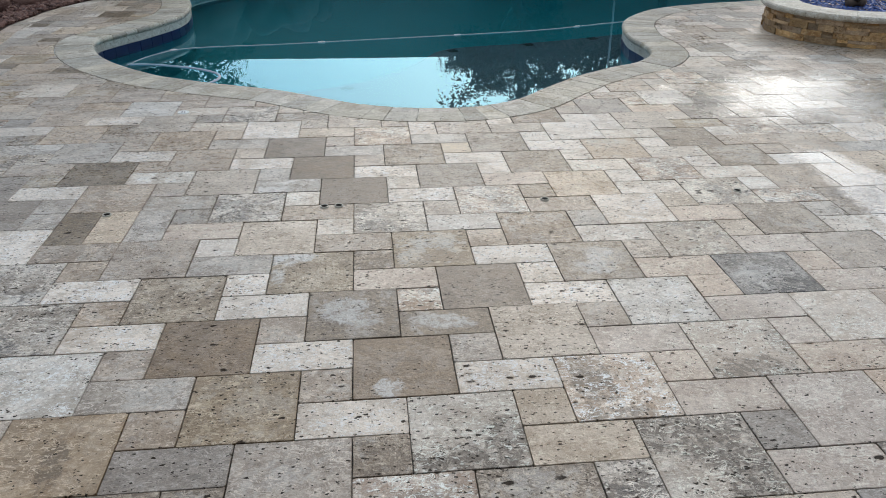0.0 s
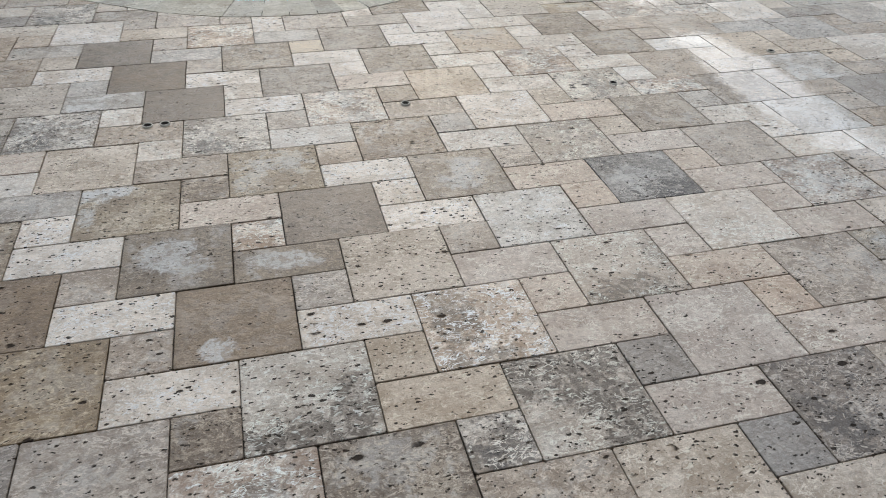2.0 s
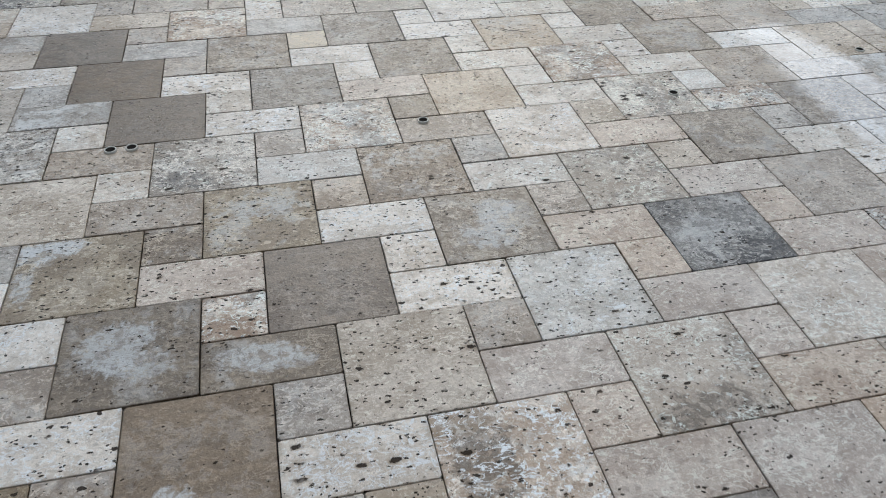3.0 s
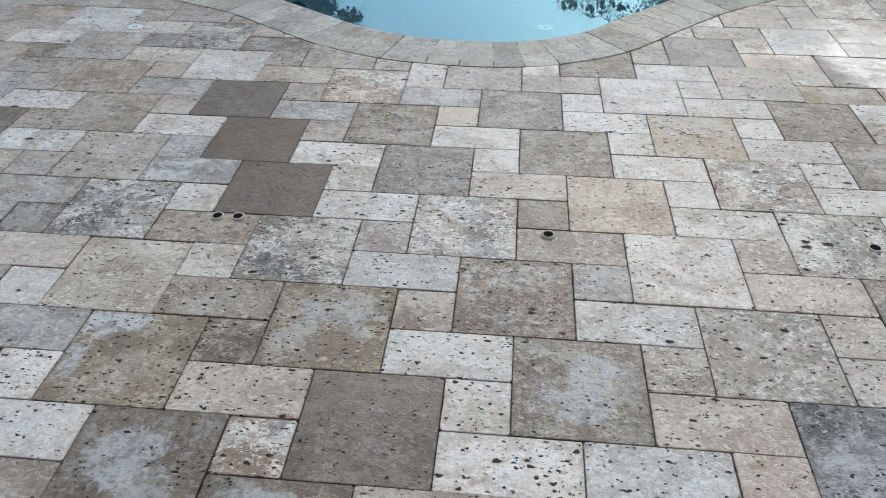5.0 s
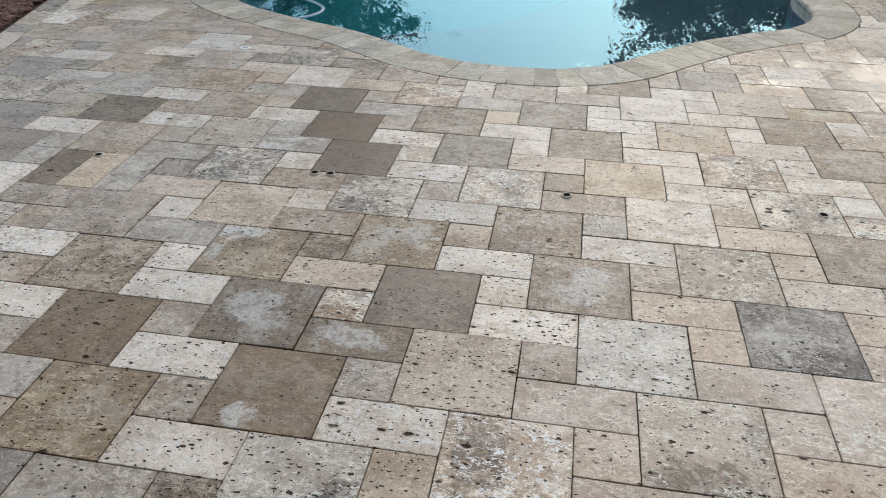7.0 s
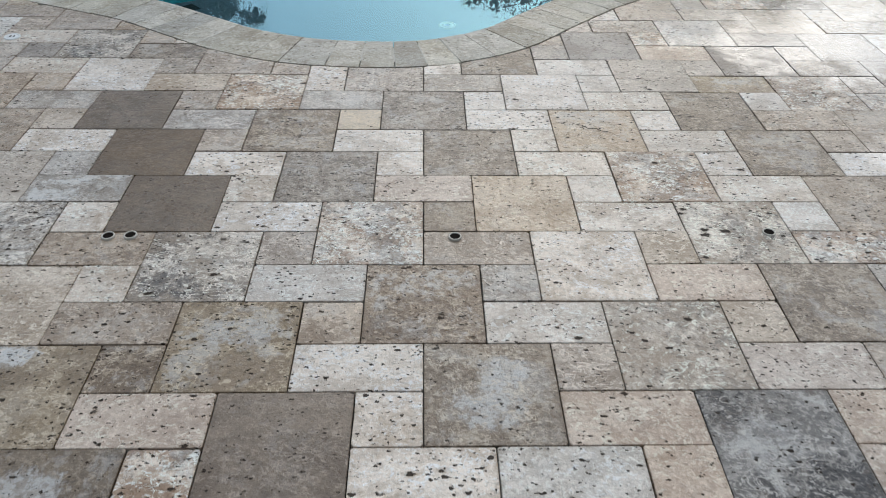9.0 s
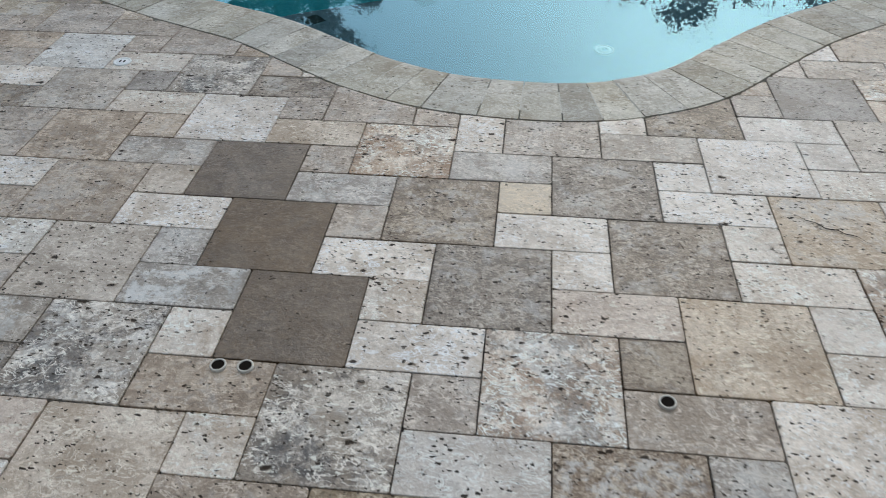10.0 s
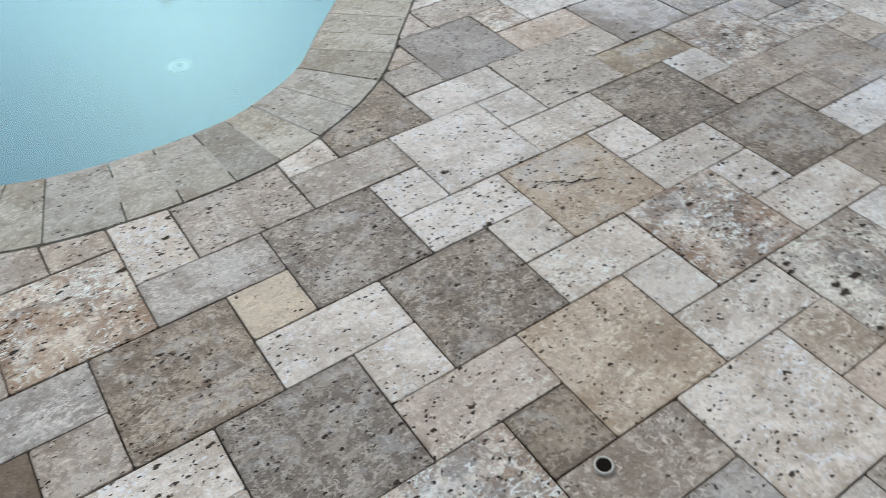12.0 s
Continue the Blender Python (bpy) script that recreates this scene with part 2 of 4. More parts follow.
    if wet:
        film_n = m.t.nodes.new("ShaderNodeBump")
        film_n.inputs["Strength"].default_value, film_n.inputs["Distance"].default_value = 0.25, 0.002
        m.put(film_n.inputs["Height"], mid)
        m.put(m.bsdf.inputs["Coat Normal"], film_n.outputs[0])
    return m.mat


def noise_vector(self, vec, scale):
    n = self.t.nodes.new("ShaderNodeTexNoise")
    self.put(n.inputs["Vector"], vec)
    n.inputs["Scale"].default_value = scale
    return n.outputs["Color"]


Nodes.t_noise_vec = noise_vector

TONES = {
    # base, vein, light, pits, bloom, mould, ochre, crust
    "white": ((0.62, 0.60, 0.57), (0.50, 0.47, 0.435), (0.72, 0.71, 0.69), 1.0, 0.0, 0.12, 0.0, 0.5),
    "pale": ((0.52, 0.495, 0.465), (0.43, 0.40, 0.37), (0.63, 0.615, 0.595), 0.3, 0.2, 0.0, 0.0, 0.5),
    "cream": ((0.475, 0.432, 0.385), (0.36, 0.315, 0.26), (0.54, 0.505, 0.455), 0.9, 0.0, 0.1, 0.15, 0.5),
    "greige": ((0.33, 0.29, 0.25), (0.235, 0.2, 0.166), (0.45, 0.415, 0.37), 0.5, 0.3, 0.08, 0.08, 0.6),
    "grey": ((0.325, 0.31, 0.29), (0.235, 0.22, 0.205), (0.44, 0.435, 0.42), 0.4, 0.4, 0.08, 0.0, 0.6),
    "pink": ((0.48, 0.43, 0.39), (0.38, 0.325, 0.285), (0.57, 0.53, 0.49), 0.4, 0.1, 0.06, 0.08, 0.5),
    "taupe": ((0.18, 0.148, 0.122), (0.14, 0.114, 0.092), (0.38, 0.355, 0.325), 0.45, 0.35, 0.05, 0.0, 0.65),
    "brown": ((0.138, 0.106, 0.076), (0.112, 0.085, 0.06), (0.18, 0.145, 0.112), 0.1, 0.05, 0.0, 0.0, 0.2),
    "brownt": ((0.195, 0.155, 0.118), (0.155, 0.12, 0.09), (0.25, 0.21, 0.17), 0.55, 0.1, 0.0, 0.0, 0.3),
    "brownb": ((0.195, 0.157, 0.122), (0.16, 0.126, 0.096), (0.25, 0.21, 0.17), 0.4, 0.15, 0.0, 0.0, 0.3),
    "bloom": ((0.175, 0.15, 0.127), (0.135, 0.113, 0.094), (0.30, 0.275, 0.245), 0.3, 0.35, 0.0, 0.0, 0.3),
    "bloom2": ((0.195, 0.152, 0.117), (0.15, 0.115, 0.088), (0.36, 0.33, 0.295), 0.35, 0.6, 0.0, 0.0, 0.7),
    "bloomg": ((0.30, 0.285, 0.265), (0.225, 0.21, 0.19), (0.43, 0.425, 0.41), 0.25, 0.9, 0.0, 0.0, 0.5),
    "olive": ((0.31, 0.26, 0.192), (0.22, 0.178, 0.124), (0.47, 0.43, 0.36), 0.65, 0.5, 0.05, 0.6, 0.6),
    "dkolive": ((0.15, 0.118, 0.078), (0.108, 0.082, 0.052), (0.24, 0.20, 0.145), 0.9, 0.1, 0.3, 0.15, 0.35),
    "ochre": ((0.47, 0.42, 0.36), (0.38, 0.33, 0.275), (0.55, 0.51, 0.455), 0.85, 0.1, 0.2, 0.12, 0.5),
    "yellow": ((0.48, 0.42, 0.335), (0.42, 0.36, 0.275), (0.51, 0.435, 0.31), 0.05, 0.1, 0.0, 0.0, 0.4),
    "crack": ((0.44, 0.38, 0.305), (0.37, 0.31, 0.245), (0.53, 0.485, 0.42), 0.3, 0.4, 0.1, 0.1, 0.5),
    "blotch": ((0.50, 0.445, 0.39), (0.28, 0.2, 0.145), (0.66, 0.63, 0.59), 0.9, 0.6, 0.6, 0.25, 0.9),
    "mould": ((0.39, 0.37, 0.34), (0.27, 0.25, 0.225), (0.53, 0.52, 0.50), 1.0, 0.5, 0.85, 0.0, 0.8),
    "mouldt": ((0.25, 0.212, 0.178), (0.165, 0.134, 0.107), (0.39, 0.362, 0.328), 1.0, 0.25, 0.95, 0.0, 0.8),
    "moulw": ((0.48, 0.44, 0.385), (0.33, 0.28, 0.225), (0.60, 0.57, 0.52), 1.5, 0.2, 0.7, 0.3, 0.7),
    "slate": ((0.165, 0.17, 0.178), (0.105, 0.108, 0.112), (0.33, 0.34, 0.345), 0.3, 0.5, 0.9, 0.0, 0.7),
    "palegrey": ((0.49, 0.485, 0.47), (0.40, 0.39, 0.37), (0.65, 0.65, 0.64), 0.75, 0.3, 0.0, 0.0, 0.6),
    "stained": ((0.44, 0.405, 0.36), (0.34, 0.30, 0.255), (0.56, 0.53, 0.49), 0.8, 0.2, 0.25, 0.0, 0.7),
    "stainedw": ((0.49, 0.465, 0.425), (0.38, 0.345, 0.30), (0.62, 0.60, 0.565), 1.0, 0.2, 0.1, 0.0, 0.6),
    "stainedc": ((0.52, 0.48, 0.44), (0.37, 0.31, 0.26), (0.70, 0.68, 0.65), 0.8, 0.5, 0.1, 0.0, 0.9),
    "soiled": ((0.52, 0.49, 0.45), (0.42, 0.38, 0.34), (0.62, 0.60, 0.57), 1.0, 0.1, 0.0, 0.05, 0.5),
    "olivew": ((0.30, 0.245, 0.165), (0.225, 0.178, 0.112), (0.45, 0.41, 0.34), 0.6, 0.1, 0.05, 0.5, 0.4),
    "oliveb": ((0.27, 0.217, 0.155), (0.20, 0.158, 0.107), (0.42, 0.38, 0.315), 0.7, 0.2, 0.1, 0.3, 0.7),
    "rusty": ((0.40, 0.335, 0.26), (0.29, 0.225, 0.155), (0.50, 0.445, 0.37), 0.7, 0.1, 0.15, 0.5, 0.45),
    "bloomd": ((0.215, 0.18, 0.15), (0.165, 0.137, 0.112), (0.40, 0.38, 0.35), 0.45, 0.3, 0.05, 0.0, 0.7),
    "slatey": ((0.235, 0.222, 0.21), (0.185, 0.172, 0.16), (0.32, 0.31, 0.30), 0.35, 0.1, 0.1, 0.0, 0.4),
}
# stains that lie at one place on the stone: centre and size in fractions of the stone, what it is, how strong
SPOTS = {
    "bloom": ((0.42, 0.58, 0.3, 0.24, "bloom", 0.62), (0.62, 0.36, 0.22, 0.16, "bloom", 0.5)),
    "bloomd": ((0.62, 0.68, 0.2, 0.18, "bloom", 0.65), (0.52, 0.34, 0.3, 0.22, "bloom", 0.6)),
    "brownb": ((0.32, 0.16, 0.16, 0.14, "bloom", 0.7),),
    "olivew": ((0.22, 0.86, 0.34, 0.16, "bloom", 0.8), (0.1, 0.4, 0.1, 0.26, "bloom", 0.6)),
    "olive": ((0.55, 0.62, 0.26, 0.16, "bloom", 0.55), (0.7, 0.2, 0.4, 0.2, "rust", 0.6)),
    "rusty": ((0.35, 0.45, 0.3, 0.34, "rust", 0.5), (0.55, 0.35, 0.12, 0.3, "soil", 0.5)),
    "stained": ((0.2, 0.84, 0.44, 0.28, "soil", 0.85), (0.72, 0.52, 0.44, 0.26, "soil", 0.8), (0.85, 0.1, 0.4, 0.26, "soil", 0.85), (0.8, 0.85, 0.3, 0.18, "soil", 0.7)),
    "stainedw": ((0.4, 0.04, 0.6, 0.28, "soil", 0.85), (0.86, 0.3, 0.26, 0.4, "soil", 0.8)),
    "stainedc": ((0.3, 0.6, 0.24, 0.4, "soil", 0.7), (0.45, 0.06, 0.36, 0.14, "soil", 0.6), (0.2, 0.9, 0.3, 0.12, "rust", 0.6)),
    "soiled": ((0.5, 0.08, 0.46, 0.24, "soil", 0.65), (0.92, 0.5, 0.12, 0.36, "soil", 0.45)),
    "slate": ((0.06, 0.94, 0.32, 0.3, "black", 1.0), (0.8, 0.14, 0.55, 0.28, "black", 0.9), (0.42, 0.5, 0.26, 0.22, "bloom", 0.3)),
    "mould": ((0.35, 0.2, 0.26, 0.2, "black", 0.6),),
    "crack": ((0.5, 0.85, 0.4, 0.14, "bloom", 0.5),),
    "ochre": ((0.75, 0.45, 0.26, 0.3, "rust", 0.55),),
}
WARM = ("taupe", "brown", "brownt", "brownb", "bloom", "bloomd", "bloom2", "olive", "olivew", "oliveb", "dkolive")
STONE = {}
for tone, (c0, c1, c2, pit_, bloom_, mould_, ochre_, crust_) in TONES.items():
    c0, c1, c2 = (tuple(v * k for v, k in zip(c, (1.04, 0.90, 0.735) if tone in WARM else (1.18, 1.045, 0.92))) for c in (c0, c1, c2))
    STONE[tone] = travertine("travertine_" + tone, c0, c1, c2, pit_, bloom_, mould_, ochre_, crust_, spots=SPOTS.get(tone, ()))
COPING = travertine("travertine_coping", (0.40, 0.36, 0.285), (0.305, 0.268, 0.205), (0.49, 0.46, 0.395), pits=0.0, bloom=0.25, ochre=0.15, crust=0.4, rough=0.5, wet=False, vary=0.42)
CAPSTONE = travertine("travertine_cap", (0.55, 0.50, 0.42), (0.46, 0.40, 0.32), (0.6, 0.56, 0.5), pits=0.2, rough=0.5, wet=False)
LEDGER = travertine("ledger_stone", (0.46, 0.285, 0.14), (0.27, 0.155, 0.075), (0.52, 0.39, 0.24), pits=0.0, ochre=0.4, crust=0.1, rough=0.75, wet=False, vary=1.0)
STUCCO = plain("stucco", (0.24, 0.205, 0.17), 0.9, grain=90, amount=0.1, bump=0.004)
# grey plaster with the teal that deep water gives put into its colour
PLASTER = plain("pool_plaster_water_tint", (0.02, 0.36, 0.40), 0.6, grain=12, amount=0.15)
PLASTER_PALE = plain("pool_plaster_grey", (0.15, 0.19, 0.23), 0.6, grain=14, amount=0.18)
BLUE_TILE = plain("blue_glazed_tile", (0.007, 0.011, 0.065), 0.28, grain=60, amount=0.35)
BLACK_TILE = plain("black_tile", (0.012, 0.014, 0.016), 0.3)
GROUT = plain("pale_grout", (0.52, 0.49, 0.43), 0.9, grain=200, amount=0.25)
PVC = plain("grey_pvc", (0.52, 0.47, 0.40), 0.45, amount=0.08)
WHITE_PLASTIC = plain("white_plastic", (0.72, 0.72, 0.7), 0.4, amount=0.05)
BOULDER = plain("sandstone_boulder", (0.16, 0.135, 0.11), 0.9, grain=9, amount=0.3, bump=0.02)
# near black for flat pieces that stand for the shade in holes
HOLE_SHADE = plain("hole_shade", (0.012, 0.009, 0.007), 0.9)
HOLE_SHADE.node_tree.nodes["Principled BSDF"].inputs["Specular IOR Level"].default_value = 0.05
HOSE = plain("hose_vinyl", (0.30, 0.42, 0.50), 0.4, amount=0.1)
ROPE = plain("float_line", (0.40, 0.46, 0.47), 0.6, amount=0.1)
BARK = plain("bark", (0.13, 0.095, 0.065), 0.9, grain=30, amount=0.3, bump=0.01)
LEAF = plain("leaf", (0.065, 0.10, 0.045), 0.5, grain=3, amount=0.35)
SOIL = plain("bed_soil", (0.055, 0.028, 0.02), 0.95, grain=60, amount=0.3, bump=0.01)
LOG = plain("charred_log", (0.09, 0.06, 0.045), 0.85, grain=40, amount=0.3, bump=0.004)


def joint_material():
    m = Nodes("joint_sand")
    p = m.pos()
    k = m.noise(p, 3.0, 4, 0.6)
    n = m.noise(p, 320.0, 3, 0.7)
    c = m.mix(m.ramp(k, 0.5, 0.72), (0.07, 0.053, 0.042), (0.34, 0.30, 0.26))
    m.set(Base_Color=m.mix(m.math("MULTIPLY", n, 0.5), c, (0.05, 0.04, 0.033)), Roughness=0.95)
    m.bump(n, 0.6, 0.002)
    return m.mat


MORTAR = joint_material()


def rock_material():
    m = Nodes("lava_rock")
    p = m.pos()
    rc, rv = m.white(m.math("MULTIPLY", m.rnd(), 53.0))
    n = m.noise(p, 70, 4, 0.7)
    c = m.mix(rv, (0.055, 0.024, 0.019), (0.21, 0.105, 0.078))
    c = m.mix(m.ramp(n, 0.5, 0.75), c, (0.30, 0.19, 0.15))
    m.set(Base_Color=c, Roughness=0.85)
    m.bump(n, 0.7, 0.006)
    return m.mat


def glass_chip_material():
    m = Nodes("blue_fire_glass")
    rc, rv = m.white(m.math("MULTIPLY", m.rnd(), 31.0))
    m.set(Base_Color=m.mix(rv, (0.004, 0.014, 0.075), (0.03, 0.085, 0.33)), Roughness=0.08)
    return m.mat


def water_material():
    m = Nodes("pool_water")
    p = m.pos()
    h = m.math("MULTIPLY_ADD", m.noise(p, 1.1, 1, 0.4), 1.0, m.math("MULTIPLY", m.noise(p, 3.7, 1, 0.4), 0.16))
    nb = m.bump(h, 0.03, 0.03)
    refr = m.t.nodes.new("ShaderNodeBsdfRefraction")
    refr.inputs["IOR"].default_value = 1.33
    refr.inputs["Roughness"].default_value = 0.0
    refr.inputs["Color"].default_value = (0.70, 0.97, 1.0, 1)
    gl = m.t.nodes.new("ShaderNodeBsdfGlossy")
    gl.inputs["Roughness"].default_value = 0.0
    gl.inputs["Color"].default_value = (0.46, 0.82, 1, 1)
    fr = m.t.nodes.new("ShaderNodeFresnel")
    fr.inputs["IOR"].default_value = 1.9
    for n in (refr, gl, fr):
        m.put(n.inputs["Normal"], nb)
    mx = m.t.nodes.new("ShaderNodeMixShader")
    m.put(mx.inputs[0], fr.outputs[0])
    m.put(mx.inputs[1], refr.outputs[0])
    m.put(mx.inputs[2], gl.outputs[0])
    m.t.links.new(mx.outputs[0], m.out.inputs[0])
    return m.mat


ROCK = rock_material()
GLASS_CHIP = glass_chip_material()
WATER = water_material()


# ---------------------------------------------------------------- mesh helpers
def mesh_of(name, bm, material=None, smooth=False):
    me = bpy.data.meshes.new(name)
    bm.to_mesh(me)
    bm.free()
    for m in (material if isinstance(material, (list, tuple)) else [material]):
        if m:
            me.materials.append(m)
    if smooth:
        me.polygons.foreach_set("use_smooth", [True] * len(me.polygons))
    return me


def part(name, bm, material, parent=None, label="", smooth=False):
    ob = new(name, mesh_of(name, bm, material, smooth))
    if parent:
        ob.parent = parent
    return tagged(ob, label)


def empty(name, at=(0, 0, 0)):
    ob = new(name)
    ob.empty_display_size = 0.1
    ob.location = at
    return ob


def catmull(points, step, closed=True):
    """A smooth line through the points, resampled at even steps."""
    pts = [Vector(p) for p in points]
    n = len(pts)
    dense = []
    for i in range(n if closed else n - 1):
        g = (lambda k: pts[k % n]) if closed else (lambda k: pts[min(max(k, 0), n - 1)])
        a, b, c, d = g(i - 1), g(i), g(i + 1), g(i + 2)
        for k in range(24):
            t = k / 24
            dense.append(0.5 * ((2 * b) + (c - a) * t + (2 * a - 5 * b + 4 * c - d) * t * t + (3 * b - a - 3 * c + d) * t ** 3))
    dense.append(pts[0] if closed else pts[-1])
    cum = [0.0]
    for a, b in zip(dense, dense[1:]):
        cum.append(cum[-1] + (b - a).length)
    count = max(3, round(cum[-1] / step))
    res, j = [], 0
    for i in range(count if closed else count + 1):
        s = cum[-1] * i / count
        while j < len(cum) - 2 and cum[j + 1] < s:
            j += 1
        f = (s - cum[j]) / max(cum[j + 1] - cum[j], 1e-9)
        res.append(dense[j].lerp(dense[j + 1], f))
    return res


def offset_line(line, d):
    """The closed line pushed to its right side by d."""
    n = len(line)
    out = []
    for i in range(n):
        t = (line[(i + 1) % n] - line[i - 1]).normalized()
        out.append(line[i] + Vector((t.y, -t.x)) * d)
    return out


def prism(bm, poly, z_top, z_bot, chamfer=0.0, mat=0):
    """A slab on the outline poly (anticlockwise), with a worn upper edge."""
    n = len(poly)
    if chamfer:
        ins = []
        for i in range(n):
            a, b, c = Vector(poly[i - 1]), Vector(poly[i]), Vector(poly[(i + 1) % n])
            e1, e2 = (b - a).normalized(), (c - b).normalized()
            nn = Vector((-e1.y, e1.x)) + Vector((-e2.y, e2.x))
            nn = nn.normalized() if nn.length > 1e-6 else Vector((-e1.y, e1.x))
            k = max(0.5, nn.dot(Vector((-e1.y, e1.x))))
            ins.append(b + nn * (chamfer / k))
    else:
        ins = poly
    top = [bm.verts.new((p[0], p[1], z_top)) for p in ins]
    rings = [top]
    if chamfer:
        rings.append([bm.verts.new((p[0], p[1], z_top - chamfer * 0.8)) for p in poly])
    rings.append([bm.verts.new((p[0], p[1], z_bot)) for p in poly])
    fs = [bm.faces.new(top)]
    for r1, r2 in zip(rings, rings[1:]):
        for i in range(n):
            j = (i + 1) % n
            fs.append(bm.faces.new((r1[i], r2[i], r2[j], r1[j])))
    for f in fs:
        f.material_index = mat
    return fs


def box(bm, x0, y0, z0, x1, y1, z1):
    vs = [bm.verts.new((x, y, z)) for z in (z0, z1) for x, y in ((x0, y0), (x1, y0), (x1, y1), (x0, y1))]
    for q in ((3, 2, 1, 0), (4, 5, 6, 7), (0, 1, 5, 4), (1, 2, 6, 5), (2, 3, 7, 6), (3, 0, 4, 7)):
        bm.faces.new([vs[i] for i in q])


def tube(bm, line, radius, sides=8, cap=True):
    """A round tube along 3D points; radius is a number or one for each point."""
    rings = []
    n = len(line)
    for i, p in enumerate(line):
        t = (Vector(line[min(i + 1, n - 1)]) - Vector(line[max(i - 1, 0)])).normalized()
        a = t.cross(Vector((0, 0, 1)))
        a = a.normalized() if a.length > 1e-3 else Vector((1, 0, 0))
        b = t.cross(a)
        r = radius[i] if isinstance(radius, (list, tuple)) else radius
        rings.append([bm.verts.new(Vector(p) + (a * math.cos(2 * math.pi * k / sides) + b * math.sin(2 * math.pi * k / sides)) * r) for k in range(sides)])
    for r1, r2 in zip(rings, rings[1:]):
        for k in range(sides):
            bm.faces.new((r1[k], r1[(k + 1) % sides], r2[(k + 1) % sides], r2[k]))
    if cap:
        bm.faces.new(rings[0][::-1])
        bm.faces.new(rings[-1])


def lathe(bm, profile, sides=28, centre=(0, 0, 0)):
    rings = []
    for r, z in profile:
        rings.append([bm.verts.new((centre[0] + r * math.cos(2 * math.pi * k / sides), centre[1] + r * math.sin(2 * math.pi * k / sides), centre[2] + z)) for k in range(sides)])
    for r1, r2 in zip(rings, rings[1:]):
        for k in range(sides):
            bm.faces.new((r1[k], r1[(k + 1) % sides], r2[(k + 1) % sides], r2[k]))
    return rings


def rock_into(bm, centre, size, rng, sub=1, flat=0.7):
    made = bmesh.ops.create_icosphere(bm, subdivisions=sub, radius=1.0)["verts"]
    seed = Vector((rng.random() * 50, rng.random() * 50, rng.random() * 50))
    sx, sy, sz = (size * rng.uniform(0.7, 1.3) for _ in range(3))
    turn = Euler((rng.random() * 6, rng.random() * 6, rng.random() * 6)).to_matrix()
    for v in made:
        k = 1 + 0.45 * noise.noise(v.co * 1.3 + seed) + 0.2 * noise.noise(v.co * 3.1 + seed)
        w = turn @ Vector((v.co.x * sx, v.co.y * sy, v.co.z * sz)) * k
        v.co = Vector((w.x, w.y, w.z * flat)) + Vector(centre)


def scatter(name, places, material, parent=None, label="", flat=0.7):
    """Many small rough lumps as one mesh: places are (centre, size); the shapes are drawn from a few templates."""
    tb = bmesh.new()
    bmesh.ops.create_icosphere(tb, subdivisions=1, radius=1.0)
    tb.verts.ensure_lookup_table()
    ball = np.array([tuple(v.co) for v in tb.verts])
    tris = np.array([[v.index for v in f.verts] for f in tb.faces])
    tb.free()
    gen = np.random.default_rng(8)
    shapes = [ball * (1 + gen.normal(0, 0.17, (len(ball), 1))) for _ in range(24)]
    vs, fs = [], []
    for i, (centre, size) in enumerate(places):
        turn = np.array(Euler(tuple(gen.uniform(0, 6.28, 3))).to_matrix())
        w = (shapes[i % 24] * (size * gen.uniform(0.65, 1.35, 3))) @ turn.T
        vs.append(w * (1, 1, flat) + np.array(centre))
        fs.append(tris + i * len(ball))
    me = bpy.data.meshes.new(name)
    me.from_pydata(np.concatenate(vs).tolist(), [], np.concatenate(fs).tolist())
    me.materials.append(material)
    ob = new(name, me)
    if parent:
        ob.parent = parent
    return tagged(ob, label)


# ---------------------------------------------------------------- pool outline
# inner lip of the coping, clockwise seen from above so that the deck lies on the left
LIP = [(-1.42, 5.1), (-1.38, 4.45), (-1.56, 3.94), (-1.77, 3.55), (-1.86, 3.3), (-1.79, 3.0), (-1.62, 2.67), (-1.37, 2.36), (-1.05, 2.07),
       (-0.65, 1.85), (-0.2, 1.64), (0.11, 1.43), (0.32, 1.29), (0.56, 1.185), (0.86, 1.145), (1.12, 1.175), (1.36, 1.3), (1.57, 1.52),
       (1.85, 1.8), (2.2, 2.06), (2.5, 2.25), (2.68, 2.5), (2.735, 2.8), (2.72, 3.2), (2.84, 3.73), (3.06, 4.12), (3.45, 4.5), (4.05, 4.76),
       (5.0, 5.0), (6.0, 5.6), (6.4, 6.8), (5.6, 8.3), (3.6, 8.9), (1.2, 8.9), (-0.8, 8.4), (-1.8, 7.2), (-1.65, 6.0)]
PIECE = 0.1555
lip = catmull(LIP, 0.03)
mid = offset_line(lip, 0.155)
outer = offset_line(lip, 0.300)
OUT = np.array([(p.x, p.y) for p in outer])
WATER_Z = -0.19


def inside_outer(x, y):
    a, b = OUT, np.roll(OUT, -1, axis=0)
    cond = (a[:, 1] > y) != (b[:, 1] > y)
    with np.errstate(divide="ignore", invalid="ignore"):
        xs = (b[:, 0] - a[:, 0]) * (y - a[:, 1]) / (b[:, 1] - a[:, 1]) + a[:, 0]
    return bool(np.count_nonzero(cond & (x < xs)) % 2)


def nearest_outer(x, y):
    return int(np.argmin((OUT[:, 0] - x) ** 2 + (OUT[:, 1] - y) ** 2))


# edge of the gravel bed
BED = [(-2.05, -6.9), (-2.05, -1.5), (-2.06, 0.0), (-2.17, 0.66), (-2.34, 1.3), (-2.52, 2.0), (-2.72, 3.0), (-2.84, 3.9), (-2.74, 4.8), (-2.45, 5.5), (-2.3, 6.5)]


